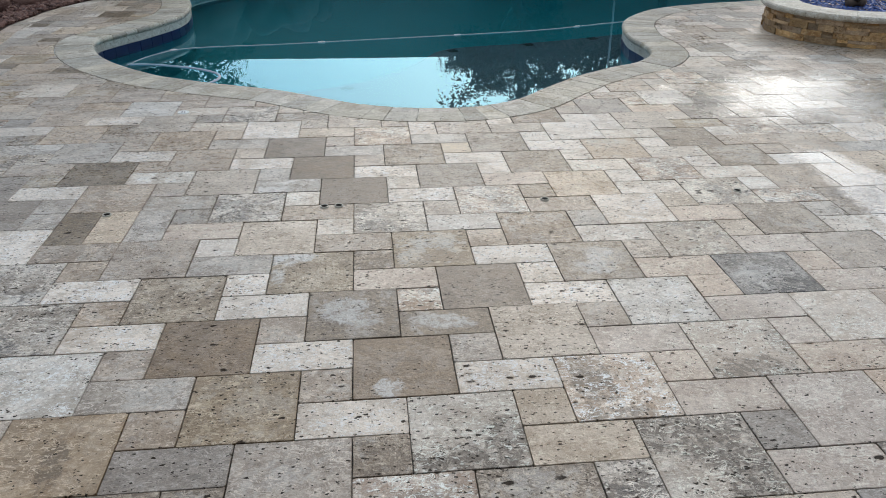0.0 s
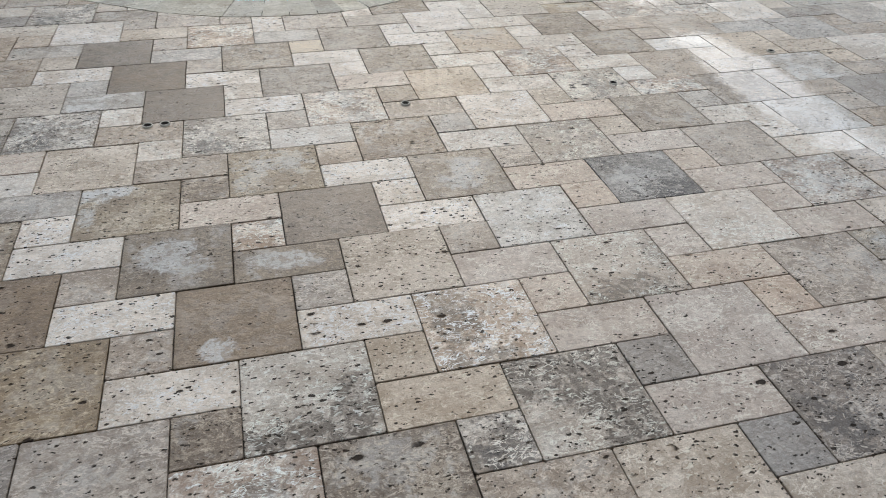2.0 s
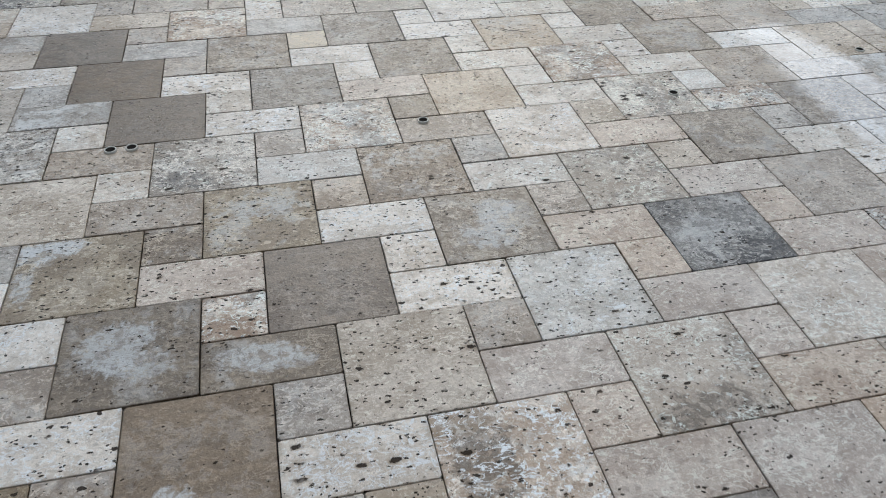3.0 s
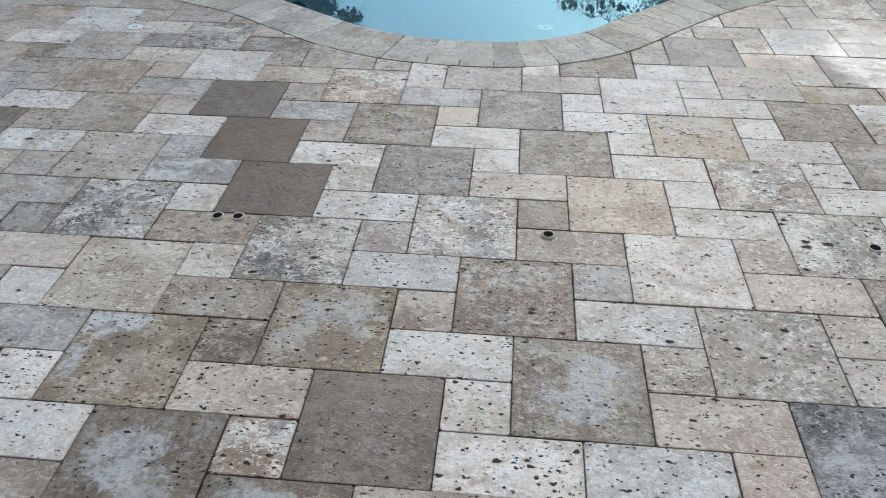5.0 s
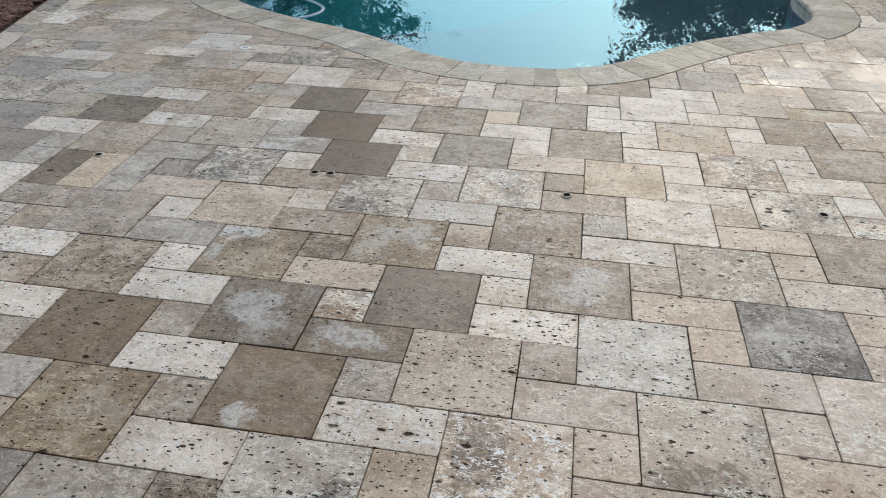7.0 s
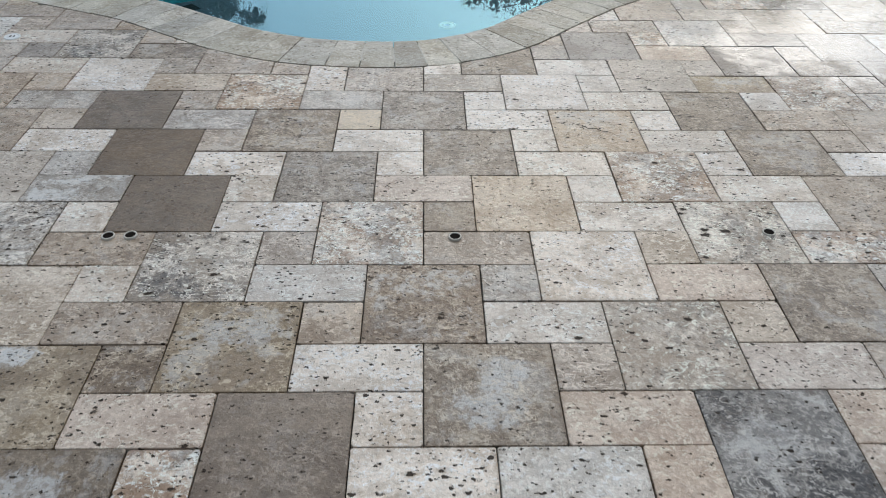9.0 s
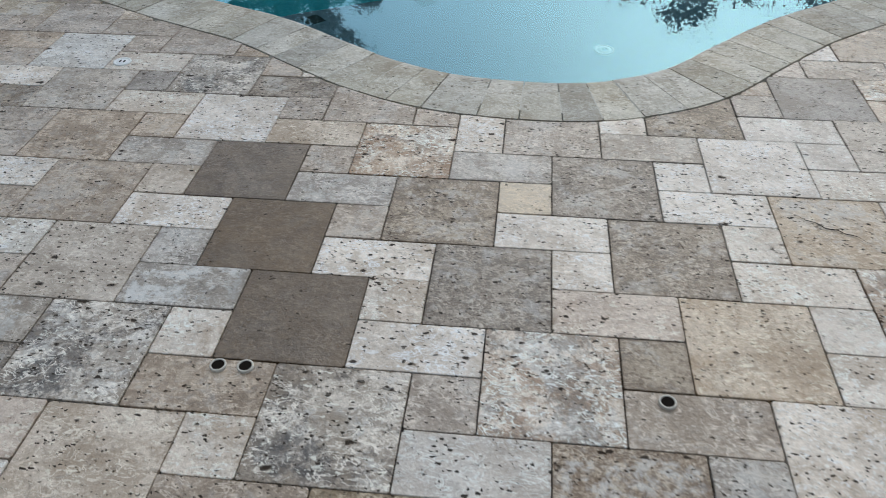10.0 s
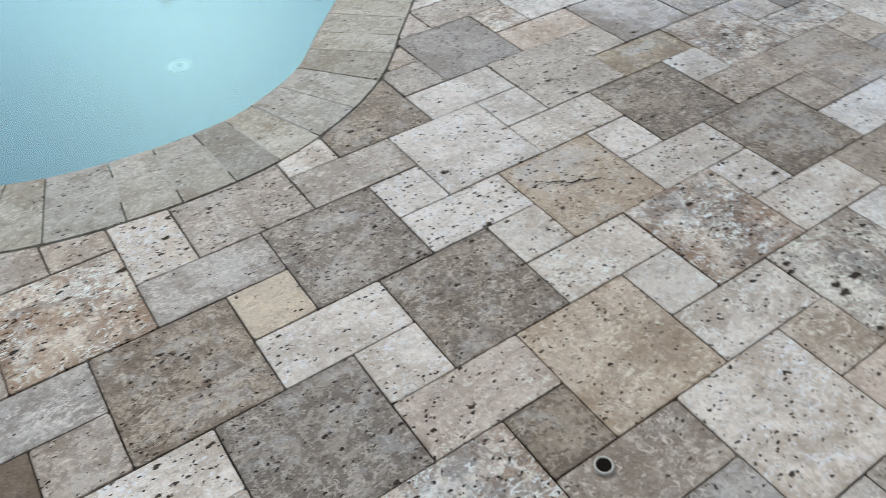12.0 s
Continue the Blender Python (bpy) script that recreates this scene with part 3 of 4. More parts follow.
def bed_x(y):
    for (x0, y0), (x1, y1) in zip(BED, BED[1:]):
        if y0 <= y <= y1:
            return x0 + (x1 - x0) * (y - y0) / (y1 - y0)
    return BED[-1][0]


# ---------------------------------------------------------------- ground, walls
bm = bmesh.new()
hole = [bm.verts.new((p.x, p.y, -0.012)) for p in outer]
rim = [bm.verts.new((x, y, -0.012)) for x, y in ((-9, -9), (12, -9), (12, 13), (-9, 13))]
edges = [bm.edges.new((hole[i], hole[(i + 1) % len(hole)])) for i in range(len(hole))]
edges += [bm.edges.new((rim[i], rim[(i + 1) % 4])) for i in range(4)]
bmesh.ops.triangle_fill(bm, use_beauty=True, use_dissolve=False, edges=edges)
far = [bm.verts.new((x, y, -0.012)) for x, y in ((-900, -900), (900, -900), (900, 900), (-900, 900))]
for i in range(4):
    bm.faces.new((rim[i], far[i], far[(i + 1) % 4], rim[(i + 1) % 4]))
bmesh.ops.recalc_face_normals(bm, faces=bm.faces)
ground = tagged(part("ground", bm, MORTAR), "brown jointing sand and bare earth under the paving", "ground", kind="structure")


def slab_wall(name, x0, y0, x1, y1, h, label):
    bm = bmesh.new()
    box(bm, x0, y0, -0.05, x1, y1, h)
    return tagged(part(name, bm, STUCCO), label, "wall", kind="structure")


slab_wall("wall_north", -9, 11.4, 12, 11.6, 1.7, "plain tan stucco garden wall behind the pool")
slab_wall("wall_west", -7.2, -7.0, -7.0, 11.39, 1.7, "plain tan stucco garden wall beside the gravel bed")
slab_wall("wall_east", 11.0, -7.0, 11.2, 11.39, 1.7, "plain tan stucco garden wall")
# added out of view: closes the south side, cuts skylight on the paving
slab_wall("wall_south", -6.99, -7.0, 10.99, -6.7, 3.0, "unseen plain tan stucco wall added to close the south side and block sky")

# overhead slab, out of view, added to darken the near paving
bm = bmesh.new()
box(bm, -6.99, -6.69, 2.7, 10.99, -4.3, 2.9)
tagged(part("shade_slab", bm, STUCCO), "unseen plain stucco slab added to shade the near paving", "roof", kind="structure")

# ---------------------------------------------------------------- pool shell
pool = tagged(empty("pool"), "freeform swimming pool with a blue tile band, its plaster coloured with deep water's teal", "pool", kind="structure")
inner = offset_line(lip, 0.02)


def ring_wall(name, line, z1, z0, material, label):
    bm = bmesh.new()
    a = [bm.verts.new((p.x, p.y, z1)) for p in line]
    b = [bm.verts.new((p.x, p.y, z0)) for p in line]
    n = len(line)
    for i in range(n):
        j = (i + 1) % n
        bm.faces.new((a[i], a[j], b[j], b[i]))
    bmesh.ops.recalc_face_normals(bm, faces=bm.faces)
    return part(name, bm, material, pool, label, smooth=True)


ring_wall("beam", offset_line(lip, 0.012), -0.03, -0.115, CAPSTONE, "cream stone face below the coping")
ring_wall("pool_wall", inner, -0.11, -1.55, PLASTER, "plaster wall under water, the water's teal tint in its colour")
bm = bmesh.new()
bm.faces.new([bm.verts.new((p.x, p.y, -1.5)) for p in offset_line(lip, 0.1)])
bmesh.ops.triangulate(bm, faces=bm.faces)
bmesh.ops.recalc_face_normals(bm, faces=bm.faces)
part("pool_floor", bm, PLASTER, pool, "plaster floor, the water's teal tint in its colour")
BENCH = catmull([(-1.25, 1.5), (-0.9, 2.2), (-0.555, 2.525), (-0.12, 2.76), (0.38, 3.03), (0.82, 3.5), (1.2, 4.1), (2.05, 4.3), (2.8, 4.52), (3.9, 4.9)], 0.06, closed=False)
BENCH_Z = -0.66
bm = bmesh.new()
prism(bm, [tuple(p) for p in BENCH][::-1] + [(-1.25, 0.95), (3.9, 0.95)], BENCH_Z, -1.49, 0.02)
bmesh.ops.triangulate(bm, faces=[f for f in bm.faces if len(f.verts) > 4])
part("bench", bm, PLASTER_PALE, pool, "pale grey plaster ledge under water")
# dark marker tiles along the front of the ledge
for x, y, turn in ((-0.348, 2.5, 44), (0.237, 2.8, 42), (1.25, 4.02, 25), (2.05, 4.22, 14), (2.78, 4.44, 18)):
    bm = bmesh.new()
    box(bm, -0.05, -0.05, -0.01, 0.05, 0.05, 0.005)
    ob = part("marker_tile", bm, BLACK_TILE, pool, "small black marker tile")
    ob.matrix_basis = Matrix.Translation((x, y, BENCH_Z)) @ Matrix.Rotation(radians(turn), 4, "Z")
for x, y, r in ((1.229, 2.28, 0.05),):
    bm = bmesh.new()
    lathe(bm, [(r * 0.3, 0.004), (r * 0.32, 0.012), (r * 0.62, 0.012), (r * 0.66, 0.004), (r * 0.86, 0.004), (r * 0.9, 0.012), (r, 0.009), (r, -0.01)], 28)
    bmesh.ops.recalc_face_normals(bm, faces=bm.faces)
    ob = part("floor_fitting", bm, WHITE_PLASTIC, pool, "white plastic ring fitting", smooth=True)
    ob.location = (x, y, BENCH_Z)

rng = random.Random(14)
bits = [((rng.uniform(-0.1, 2.2), rng.uniform(1.25, 2.9), BENCH_Z + 0.002), rng.uniform(0.0025, 0.0055)) for _ in range(70)]
bits = [b for b in bits if inside_outer(b[0][0], b[0][1])]
tagged(scatter("pool_debris", bits, SOIL, flat=0.35), "dark specks of leaf and grit on the pool ledge", "debris", kind="stuff")

bm = bmesh.new()
face = bm.faces.new([bm.verts.new((p.x, p.y, WATER_Z)) for p in offset_line(lip, 0.018)])
bm.normal_update()
if face.normal.z < 0:
    bmesh.ops.reverse_faces(bm, faces=[face])
bmesh.ops.triangulate(bm, faces=bm.faces)
water = tagged(part("water", bm, WATER), "calm teal pool water mirroring sky and trees", "water", kind="structure")
water.visible_shadow = False

# ---------------------------------------------------------------- coping and blue band
coping = tagged(empty("pool_coping"), "curved edge of beige travertine coping stones round the pool", "coping", kind="structure")
line = catmull(LIP, 0.02)
rng = random.Random(5)
o_line = offset_line(line, 0.2965)
# joints of the stretch that is passed close by, in steps of 2 cm along the lip; the rest follow at an even beat
NEAR_JOINTS = [197, 203, 210, 217, 226, 232, 239, 246, 253, 258, 263, 271, 277, 283, 288, 293, 299, 305, 311, 317, 324]
breaks = [0]
while breaks[-1] < 188:
    breaks.append(breaks[-1] + rng.choice((6, 7, 7, 8)))
if 197 - breaks[-1] < 4:
    breaks.pop()
breaks += NEAR_JOINTS
while breaks[-1] < len(line) - 9:
    breaks.append(breaks[-1] + rng.choice((6, 7, 7, 8)))
breaks.append(len(line))
for j0, j1 in zip(breaks, breaks[1:]):
    k = [j % len(line) for j in range(j0, j1 + 1)]
    lipp, outp = [line[j] for j in k], [o_line[j] for j in k]
    # a narrow joint at both ends
    def pull(ps):
        ps = [p.copy() for p in ps]
        d0, d1 = (ps[1] - ps[0]).normalized(), (ps[-2] - ps[-1]).normalized()
        ps[0] += d0 * 0.0019
        ps[-1] += d1 * 0.0019
        return ps
    lipp, outp = pull(lipp), pull(outp)
    bm = bmesh.new()
    dz = rng.uniform(-0.0012, 0.0012)
    prof = [(0.0, -0.0), (0.9, 0.0), (0.955, -0.004), (0.985, -0.014), (1.0, -0.027), (0.985, -0.041), (0.95, -0.052)]
    cols = []
    for a, b in zip(outp, lipp):
        cols.append([bm.verts.new((*(a.lerp(b, f)), z + dz)) for f, z in prof] + [bm.verts.new((a.x, a.y, -0.052))])
    for c1, c2 in zip(cols, cols[1:]):
        m = len(c1)
        for q in range(m):
            bm.faces.new((c1[q], c1[(q + 1) % m], c2[(q + 1) % m], c2[q]))
    bm.faces.new(cols[0][::-1])
    bm.faces.new(cols[-1])
    bmesh.ops.recalc_face_normals(bm, faces=bm.faces)
    part("coping_stone", bm, COPING, coping)
    # some joints are filled with pale grout
    if rng.random() < 0.55:
        bm = bmesh.new()
        a, b = line[j0 % len(line)], o_line[j0 % len(line)]
        d = (line[(j0 + 1) % len(line)] - a).normalized() * 0.0021
        f0, f1 = rng.uniform(0.08, 0.4), rng.uniform(0.6, 0.97)
        pa, pb = a.lerp(b, f0), a.lerp(b, f1)
        prism(bm, [tuple(pa - d), tuple(pa + d), tuple(pb + d), tuple(pb - d)], -0.0004, -0.03)
        bmesh.ops.recalc_face_normals(bm, faces=bm.faces)
        part("grout_joint", bm, GROUT, coping)

band = catmull(LIP, 0.152)
bl, bl2 = offset_line(band, 0.008), offset_line(band, 0.03)
for i in range(len(band)):
    j = (i + 1) % len(band)
    a, b, c, d = bl[i].lerp(bl[j], 0.012), bl[i].lerp(bl[j], 0.988), bl2[i].lerp(bl2[j], 0.988), bl2[i].lerp(bl2[j], 0.012)
    bm = bmesh.new()
    vs = [bm.verts.new((p.x, p.y, z)) for z in (-0.26, -0.112) for p in (a, b, c, d)]
    for q in ((0, 1, 5, 4), (1, 2, 6, 5), (3, 0, 4, 7), (4, 5, 6, 7)):
        bm.faces.new([vs[x] for x in q])
    bmesh.ops.recalc_face_normals(bm, faces=bm.faces)
    part("waterline_tile", bm, BLUE_TILE, pool)

# ---------------------------------------------------------------- gravel bed
rng = random.Random(11)
bm = bmesh.new()
bed_pts = [(bed_x(y) - 0.0, y) for y in np.linspace(-6.6, 6.4, 60)]
prism(bm, [(x, y) for x, y in bed_pts] + [(-6.9, 6.4), (-6.9, -6.6)], -0.004, -0.03)
bmesh.ops.triangulate(bm, faces=[f for f in bm.faces if len(f.verts) > 4])
tagged(part("planting_bed", bm, SOIL), "brown earth bed beside the paving", "bed", kind="structure")
lumps = []
for i in range(9000):
    y = rng.uniform(0.1, 6.2)
    e = bed_x(y)
    s = rng.uniform(0.011, 0.032)
    x = e - 0.03 - abs(rng.gauss(0, 0.5)) * 1.1
    lumps.append(((x, y, s * rng.uniform(0.1, 0.9)), s))
tagged(scatter("lava_gravel", lumps, ROCK), "loose reddish-brown crushed lava gravel beside the paving", "gravel", kind="stuff")
for x, y, s in ((-3.25, 4.6, 0.17), (-3.05, 5.1, 0.13), (-3.6, 5.3, 0.2)):
    bm = bmesh.new()
    rock_into(bm, (0, 0, 0), s, rng, sub=3)
    ob = part("boulder", bm, ROCK, smooth=True)
    ob.location = (x, y, s * 0.35)
    tagged(ob, "rough reddish-brown boulder lying in the lava gravel", "boulder", "boulders in the gravel")
bm = bmesh.new()
tube(bm, [(-2.72, 1.95, 0.0), (-2.72, 1.96, 0.12), (-2.71, 1.96, 0.26)], 0.008, 8)
tagged(part("bed_stake", bm, BARK), "thin brown stake stuck upright in the lava gravel", "stake")

# ---------------------------------------------------------------- fire pit
PIT = (4.79, 3.19)
PIT_R = 0.74
pit = tagged(empty("fire_pit", (*PIT, 0)), "round stacked-stone fire pit with pale cap and blue fire glass", "fire pit")
rng = random.Random(3)
bm = bmesh.new()
lathe(bm, [(PIT_R - 0.035, 0.0), (PIT_R - 0.035, 0.2), (PIT_R - 0.22, 0.2), (PIT_R - 0.22, 0.0)], 48)
part("core", bm, LEDGER, pit)


def arc_block(bm, r0, r1, z0, z1, a0, a1, rough=0.0, steps=3, rng=None):
    cols = []
    for k in range(steps + 1):
        a = a0 + (a1 - a0) * k / steps
        w = r1 + (rng.uniform(-rough, rough) if rng else 0)
        cols.append([bm.verts.new((r * math.cos(a), r * math.sin(a), z)) for r, z in ((r0, z0), (w, z0), (w + (rng.uniform(-rough, rough) if rng else 0), z1), (r0, z1))])
    for c1, c2 in zip(cols, cols[1:]):
        for q in range(4):
            bm.faces.new((c1[q], c1[(q + 1) % 4], c2[(q + 1) % 4], c2[q]))
    bm.faces.new(cols[0][::-1])
    bm.faces.new(cols[-1])
    bmesh.ops.recalc_face_normals(bm, faces=bm.faces)


row_h = [0.055, 0.048, 0.058, 0.047]
z = 0.0
for h in row_h:
    a = rng.uniform(0, 0.3)
    end = a + 2 * math.pi
    while a < end - 0.02:
        w = min(rng.choice((0.12, 0.18, 0.24, 0.3)), end - a)
        if end - a - w < 0.06:
            w = end - a
        bm = bmesh.new()
        deep = rng.uniform(-0.012, 0.012)
        if rng.random() < 0.3:
            m_ = z + h * rng.uniform(0.4, 0.6)
            arc_block(bm, PIT_R - 0.05, PIT_R + deep, z + 0.001, m_ - 0.001, a + 0.002, a + w - 0.002, 0.004, rng=rng)
            part("ledger_stone", bm, LEDGER, pit)
            bm = bmesh.new()
            arc_block(bm, PIT_R - 0.05, PIT_R - deep, m_, z + h - 0.001, a + 0.002, a + w - 0.002, 0.004, rng=rng)
        else:
            arc_block(bm, PIT_R - 0.05, PIT_R + deep, z + 0.001, z + h - 0.001, a + 0.002, a + w - 0.002, 0.004, rng=rng)
        part("ledger_stone", bm, LEDGER, pit)
        a += w
    z += h
CAP_Z = z
for k in range(12):
    a0, a1 = 2 * math.pi * k / 12 + 0.002, 2 * math.pi * (k + 1) / 12 - 0.002
    bm = bmesh.new()
    cols = []
    R0, R1 = PIT_R - 0.27, PIT_R + 0.045
    for q in range(7):
        a = a0 + (a1 - a0) * q / 6
        prof = [(R0, 0.0), (R1 - 0.012, 0.0), (R1, 0.012), (R1 + 0.003, 0.025), (R1, 0.038), (R1 - 0.012, 0.05), (R0 + 0.008, 0.05), (R0, 0.042)]
        cols.append([bm.verts.new((r * math.cos(a), r * math.sin(a), CAP_Z + zz)) for r, zz in prof])
    for c1, c2 in zip(cols, cols[1:]):
        for q in range(8):
            bm.faces.new((c1[q], c1[(q + 1) % 8], c2[(q + 1) % 8], c2[q]))
    bm.faces.new(cols[0][::-1])
    bm.faces.new(cols[-1])
    bmesh.ops.recalc_face_normals(bm, faces=bm.faces)
    part("cap_stone", bm, CAPSTONE, pit, "pale travertine cap stone")
chips = []
for i in range(1800):
    r, a = (PIT_R - 0.265) * math.sqrt(rng.random()), rng.random() * 6.283
    chips.append(((r * math.cos(a), r * math.sin(a), CAP_Z + 0.012 + rng.uniform(-0.006, 0.008)), rng.uniform(0.008, 0.016)))
ob = scatter("fire_glass", chips, GLASS_CHIP, pit, "deep blue broken fire glass", 0.8)
tagged(ob, kind="stuff")
bm = bmesh.new()
lathe(bm, [(0.0, CAP_Z + 0.004), (PIT_R - 0.26, CAP_Z + 0.004)], 40)
part("tray", bm, BLACK_TILE, pit)
for turn, ln, zz in ((0.4, 0.2, 0.05), (2.2, 0.17, 0.055), (1.2, 0.14, 0.1)):
    bm = bmesh.new()
    d = Vector((math.cos(turn), math.sin(turn), 0.12))
    tube(bm, [Vector((0, 0, CAP_Z + zz)) + d * (ln * (t - 0.5)) + Vector((0, 0, 0.006 * math.sin(9 * t))) for t in np.linspace(0, 1, 7)], [0.03, 0.036, 0.034, 0.038, 0.035, 0.033, 0.026], 10)
    part("log", bm, LOG, pit, "charred brown ceramic log", smooth=True)

# ---------------------------------------------------------------- deck fittings
def pipe_sleeve(x, y):
    th = tagged(empty("pipe_sleeve", (x, y, 0.0025)), "open grey plastic pipe sleeve set flush in the paving", "pipe sleeve", "pipe sleeves in the paving")
    bm = bmesh.new()
    lathe(bm, [(0.0145, 0.001), (0.0147, 0.0022), (0.0155, 0.003), (0.0182, 0.003), (0.0192, 0.002), (0.0192, -0.006)], 32)
    bmesh.ops.recalc_face_normals(bm, faces=bm.faces)
    part("rim", bm, PVC, th, smooth=True)
    # no recess is cut; a flat dark disc paints the shade inside
    bm = bmesh.new()
    lathe(bm, [(0.0, 0.0013), (0.015, 0.0011)], 24)
    bmesh.ops.remove_doubles(bm, verts=bm.verts, dist=1e-5)
    bmesh.ops.recalc_face_normals(bm, faces=bm.faces)
    part("bore_shade", bm, HOLE_SHADE, th, "flat dark disc painted as the shade in the pipe")


for x, y in ((0.18, -0.335), (0.243, -0.332), (1.18, -0.34), (2.11, -0.32), (-0.755, -0.345), (3.03, -0.12)):
    pipe_sleeve(x, y)

dr = tagged(empty("deck_drain", (-0.725, 1.15, 0)), "small round white plastic drain cover in the paving", "drain cover")
bm = bmesh.new()
lathe(bm, [(0.0, 0.0035), (0.022, 0.0035), (0.0235, 0.002), (0.0255, 0.002), (0.027, 0.0045), (0.032, 0.0045), (0.034, 0.003), (0.034, -0.004)], 32)
bmesh.ops.remove_doubles(bm, verts=bm.verts, dist=1e-5)
bmesh.ops.recalc_face_normals(bm, faces=bm.faces)
part("cover", bm, WHITE_PLASTIC, dr, smooth=True)
# slots are uncut; dark pieces on the cover paint their shade
for sgn in (-1, 1):
    bm = bmesh.new()
    poly = [(0.0035 * math.cos(a) + sgn * 0.008, 0.0105 * math.sin(a)) for a in np.linspace(0, 2 * math.pi, 14, endpoint=False)]
    prism(bm, poly, 0.0042, 0.003)
    part("slot", bm, HOLE_SHADE, dr, "flat dark piece painted as the shade in a slot")

# ---------------------------------------------------------------- things in the pool
bm = bmesh.new()
hose_line = catmull([(-1.62, 3.2), (-1.45, 3.19), (-1.25, 3.13), (-0.99, 3.0), (-0.82, 2.84), (-0.78, 2.68), (-0.85, 2.52), (-1.02, 2.36), (-1.1, 2.2)], 0.04, closed=False)
tube(bm, [(p.x, p.y, WATER_Z - 0.003) for p in hose_line], 0.013, 10)
tagged(part("pool_hose", bm, HOSE, smooth=True), "pale blue-grey cleaner hose floating on the water", "hose")
rope = tagged(empty("safety_line", (0, 0, 0)), "white float line stretched across the pool water", "float line")
rl = catmull([(-1.62, 3.15), (-1.5, 3.5), (-1.21, 3.79), (-0.39, 3.9), (0.4, 4.04), (1.15, 4.17), (2.18, 4.38), (2.85, 4.63), (3.3, 4.8)], 0.08, closed=False)
bm = bmesh.new()
tube(bm, [(p.x, p.y, WATER_Z + 0.002) for p in rl], 0.005, 8)
part("rope", bm, ROPE, rope, smooth=True)
for i in range(8, len(rl) - 3, 17):
    p, t = rl[i], (rl[i + 1] - rl[i]).normalized()
    bm = bmesh.new()
    d = Vector((t.x, t.y, 0))
    c = Vector((p.x, p.y, WATER_Z + 0.004))
    tube(bm, [c + d * s for s in (-0.035, -0.028, 0.028, 0.035)], [0.005, 0.0085, 0.0085, 0.005], 10)
    part("float", bm, WHITE_PLASTIC, rope, "white plastic float", smooth=True)


# ---------------------------------------------------------------- trees behind the pool
def tree(x, y, height, radius, seed, leaves=5200, base=0.3):
    rng = random.Random(seed)
    th = empty("tree", (x, y, 0))
    bm = bmesh.new()
    tips = []
    trunk = [Vector((0.1 * math.sin(k * 1.3 + seed), 0.08 * math.cos(k * 1.1), height * 0.5 * k / 6)) for k in range(7)]
    tube(bm, trunk, [0.11 - 0.008 * k for k in range(7)], 9)
    for b in range(14):
        s = trunk[2 + b % 5]
        a = b * 2.4 + seed
        ln = radius * rng.uniform(0.55, 1.0)
        up = rng.uniform(0.1, 1.0) * height * 0.48
        end = s + Vector((math.cos(a) * ln, math.sin(a) * ln, up))
        pts = [s.lerp(end, t) + Vector((0, 0, 0.15 * math.sin(t * 3.1))) for t in np.linspace(0, 1, 6)]
        tube(bm, pts, [0.05, 0.042, 0.034, 0.026, 0.018, 0.01], 6)
        tips += pts[2:]
        for _ in range(3):
            e2 = pts[3] + Vector((rng.gauss(0, 0.4), rng.gauss(0, 0.4), rng.gauss(0.2, 0.3))) * radius * 0.6
            tube(bm, [pts[3], pts[3].lerp(e2, 0.5) + Vector((0, 0, 0.05)), e2], [0.02, 0.014, 0.006], 5)
            tips += [e2, pts[3].lerp(e2, 0.6)]
    part("trunk", bm, BARK, th, smooth=True)
    clumps = [(t, rng.uniform(0.07, 0.19)) for t in tips]
    for _ in range(40):
        a, r, zz = rng.random() * 6.283, radius * math.sqrt(rng.random()), rng.uniform(base, 1)
        k = math.sin(math.pi * min(1, (zz - base) / (1 - base) * 0.85 + 0.15)) ** 0.6
        clumps.append((Vector((math.cos(a) * r * k, math.sin(a) * r * k, zz * height)), rng.uniform(0.09, 0.22)))
    gen = np.random.default_rng(seed)
    cen = np.array([tuple(c) for c, _ in clumps])
    sig = np.array([k for _, k in clumps])
    idx = gen.integers(0, len(clumps), leaves)
    off = np.clip(gen.normal(0, 1, (leaves, 3)), -1.6, 1.6)
    p = cen[idx] + off * sig[idx][:, None] * np.array((1, 1, 0.8))
    deep = np.linalg.norm(off, axis=1) < 1.1
    ln = np.where(deep & (gen.random(leaves) < 0.5), gen.uniform(0.07, 0.13, leaves), gen.uniform(0.026, 0.052, leaves))
    d = gen.normal((0, 0, -0.3), (1, 1, 0.7), (leaves, 3))
    d /= np.linalg.norm(d, axis=1)[:, None]
    w = np.cross(d, gen.normal(0, 1, (leaves, 3)))
    w *= (ln * 0.34 / np.linalg.norm(w, axis=1))[:, None]
    d *= ln[:, None]
    keep_ = (p[:, 2] < height) & (p[:, 2] > 0.5)
    p, d, w = p[keep_], d[keep_], w[keep_]
    verts = np.stack((p, p + d * 0.5 + w, p + d, p + d * 0.5 - w), axis=1).reshape(-1, 3)
    faces = np.arange(len(verts)).reshape(-1, 4)
    me = bpy.data.meshes.new("crown")
    me.from_pydata(verts.tolist(), [], faces.tolist())
    me.materials.append(LEAF)
    ob = new("crown", me)
    ob.parent = th
    return tagged(th, "leafy dark green tree behind the pool", "tree", "trees behind the pool")


tree(-3.4, 10.2, 4.6, 2.2, 1, 62000)
tree(3.2, 10.3, 3.05, 1.5, 2, 32000)
tree(5.7, 9.9, 3.5, 1.8, 3, 26000)
tree(10.2, 9.3, 4.4, 2.0, 4, 14000)
tree(-6.0, 9.3, 5.2, 2.2, 5, 20000)

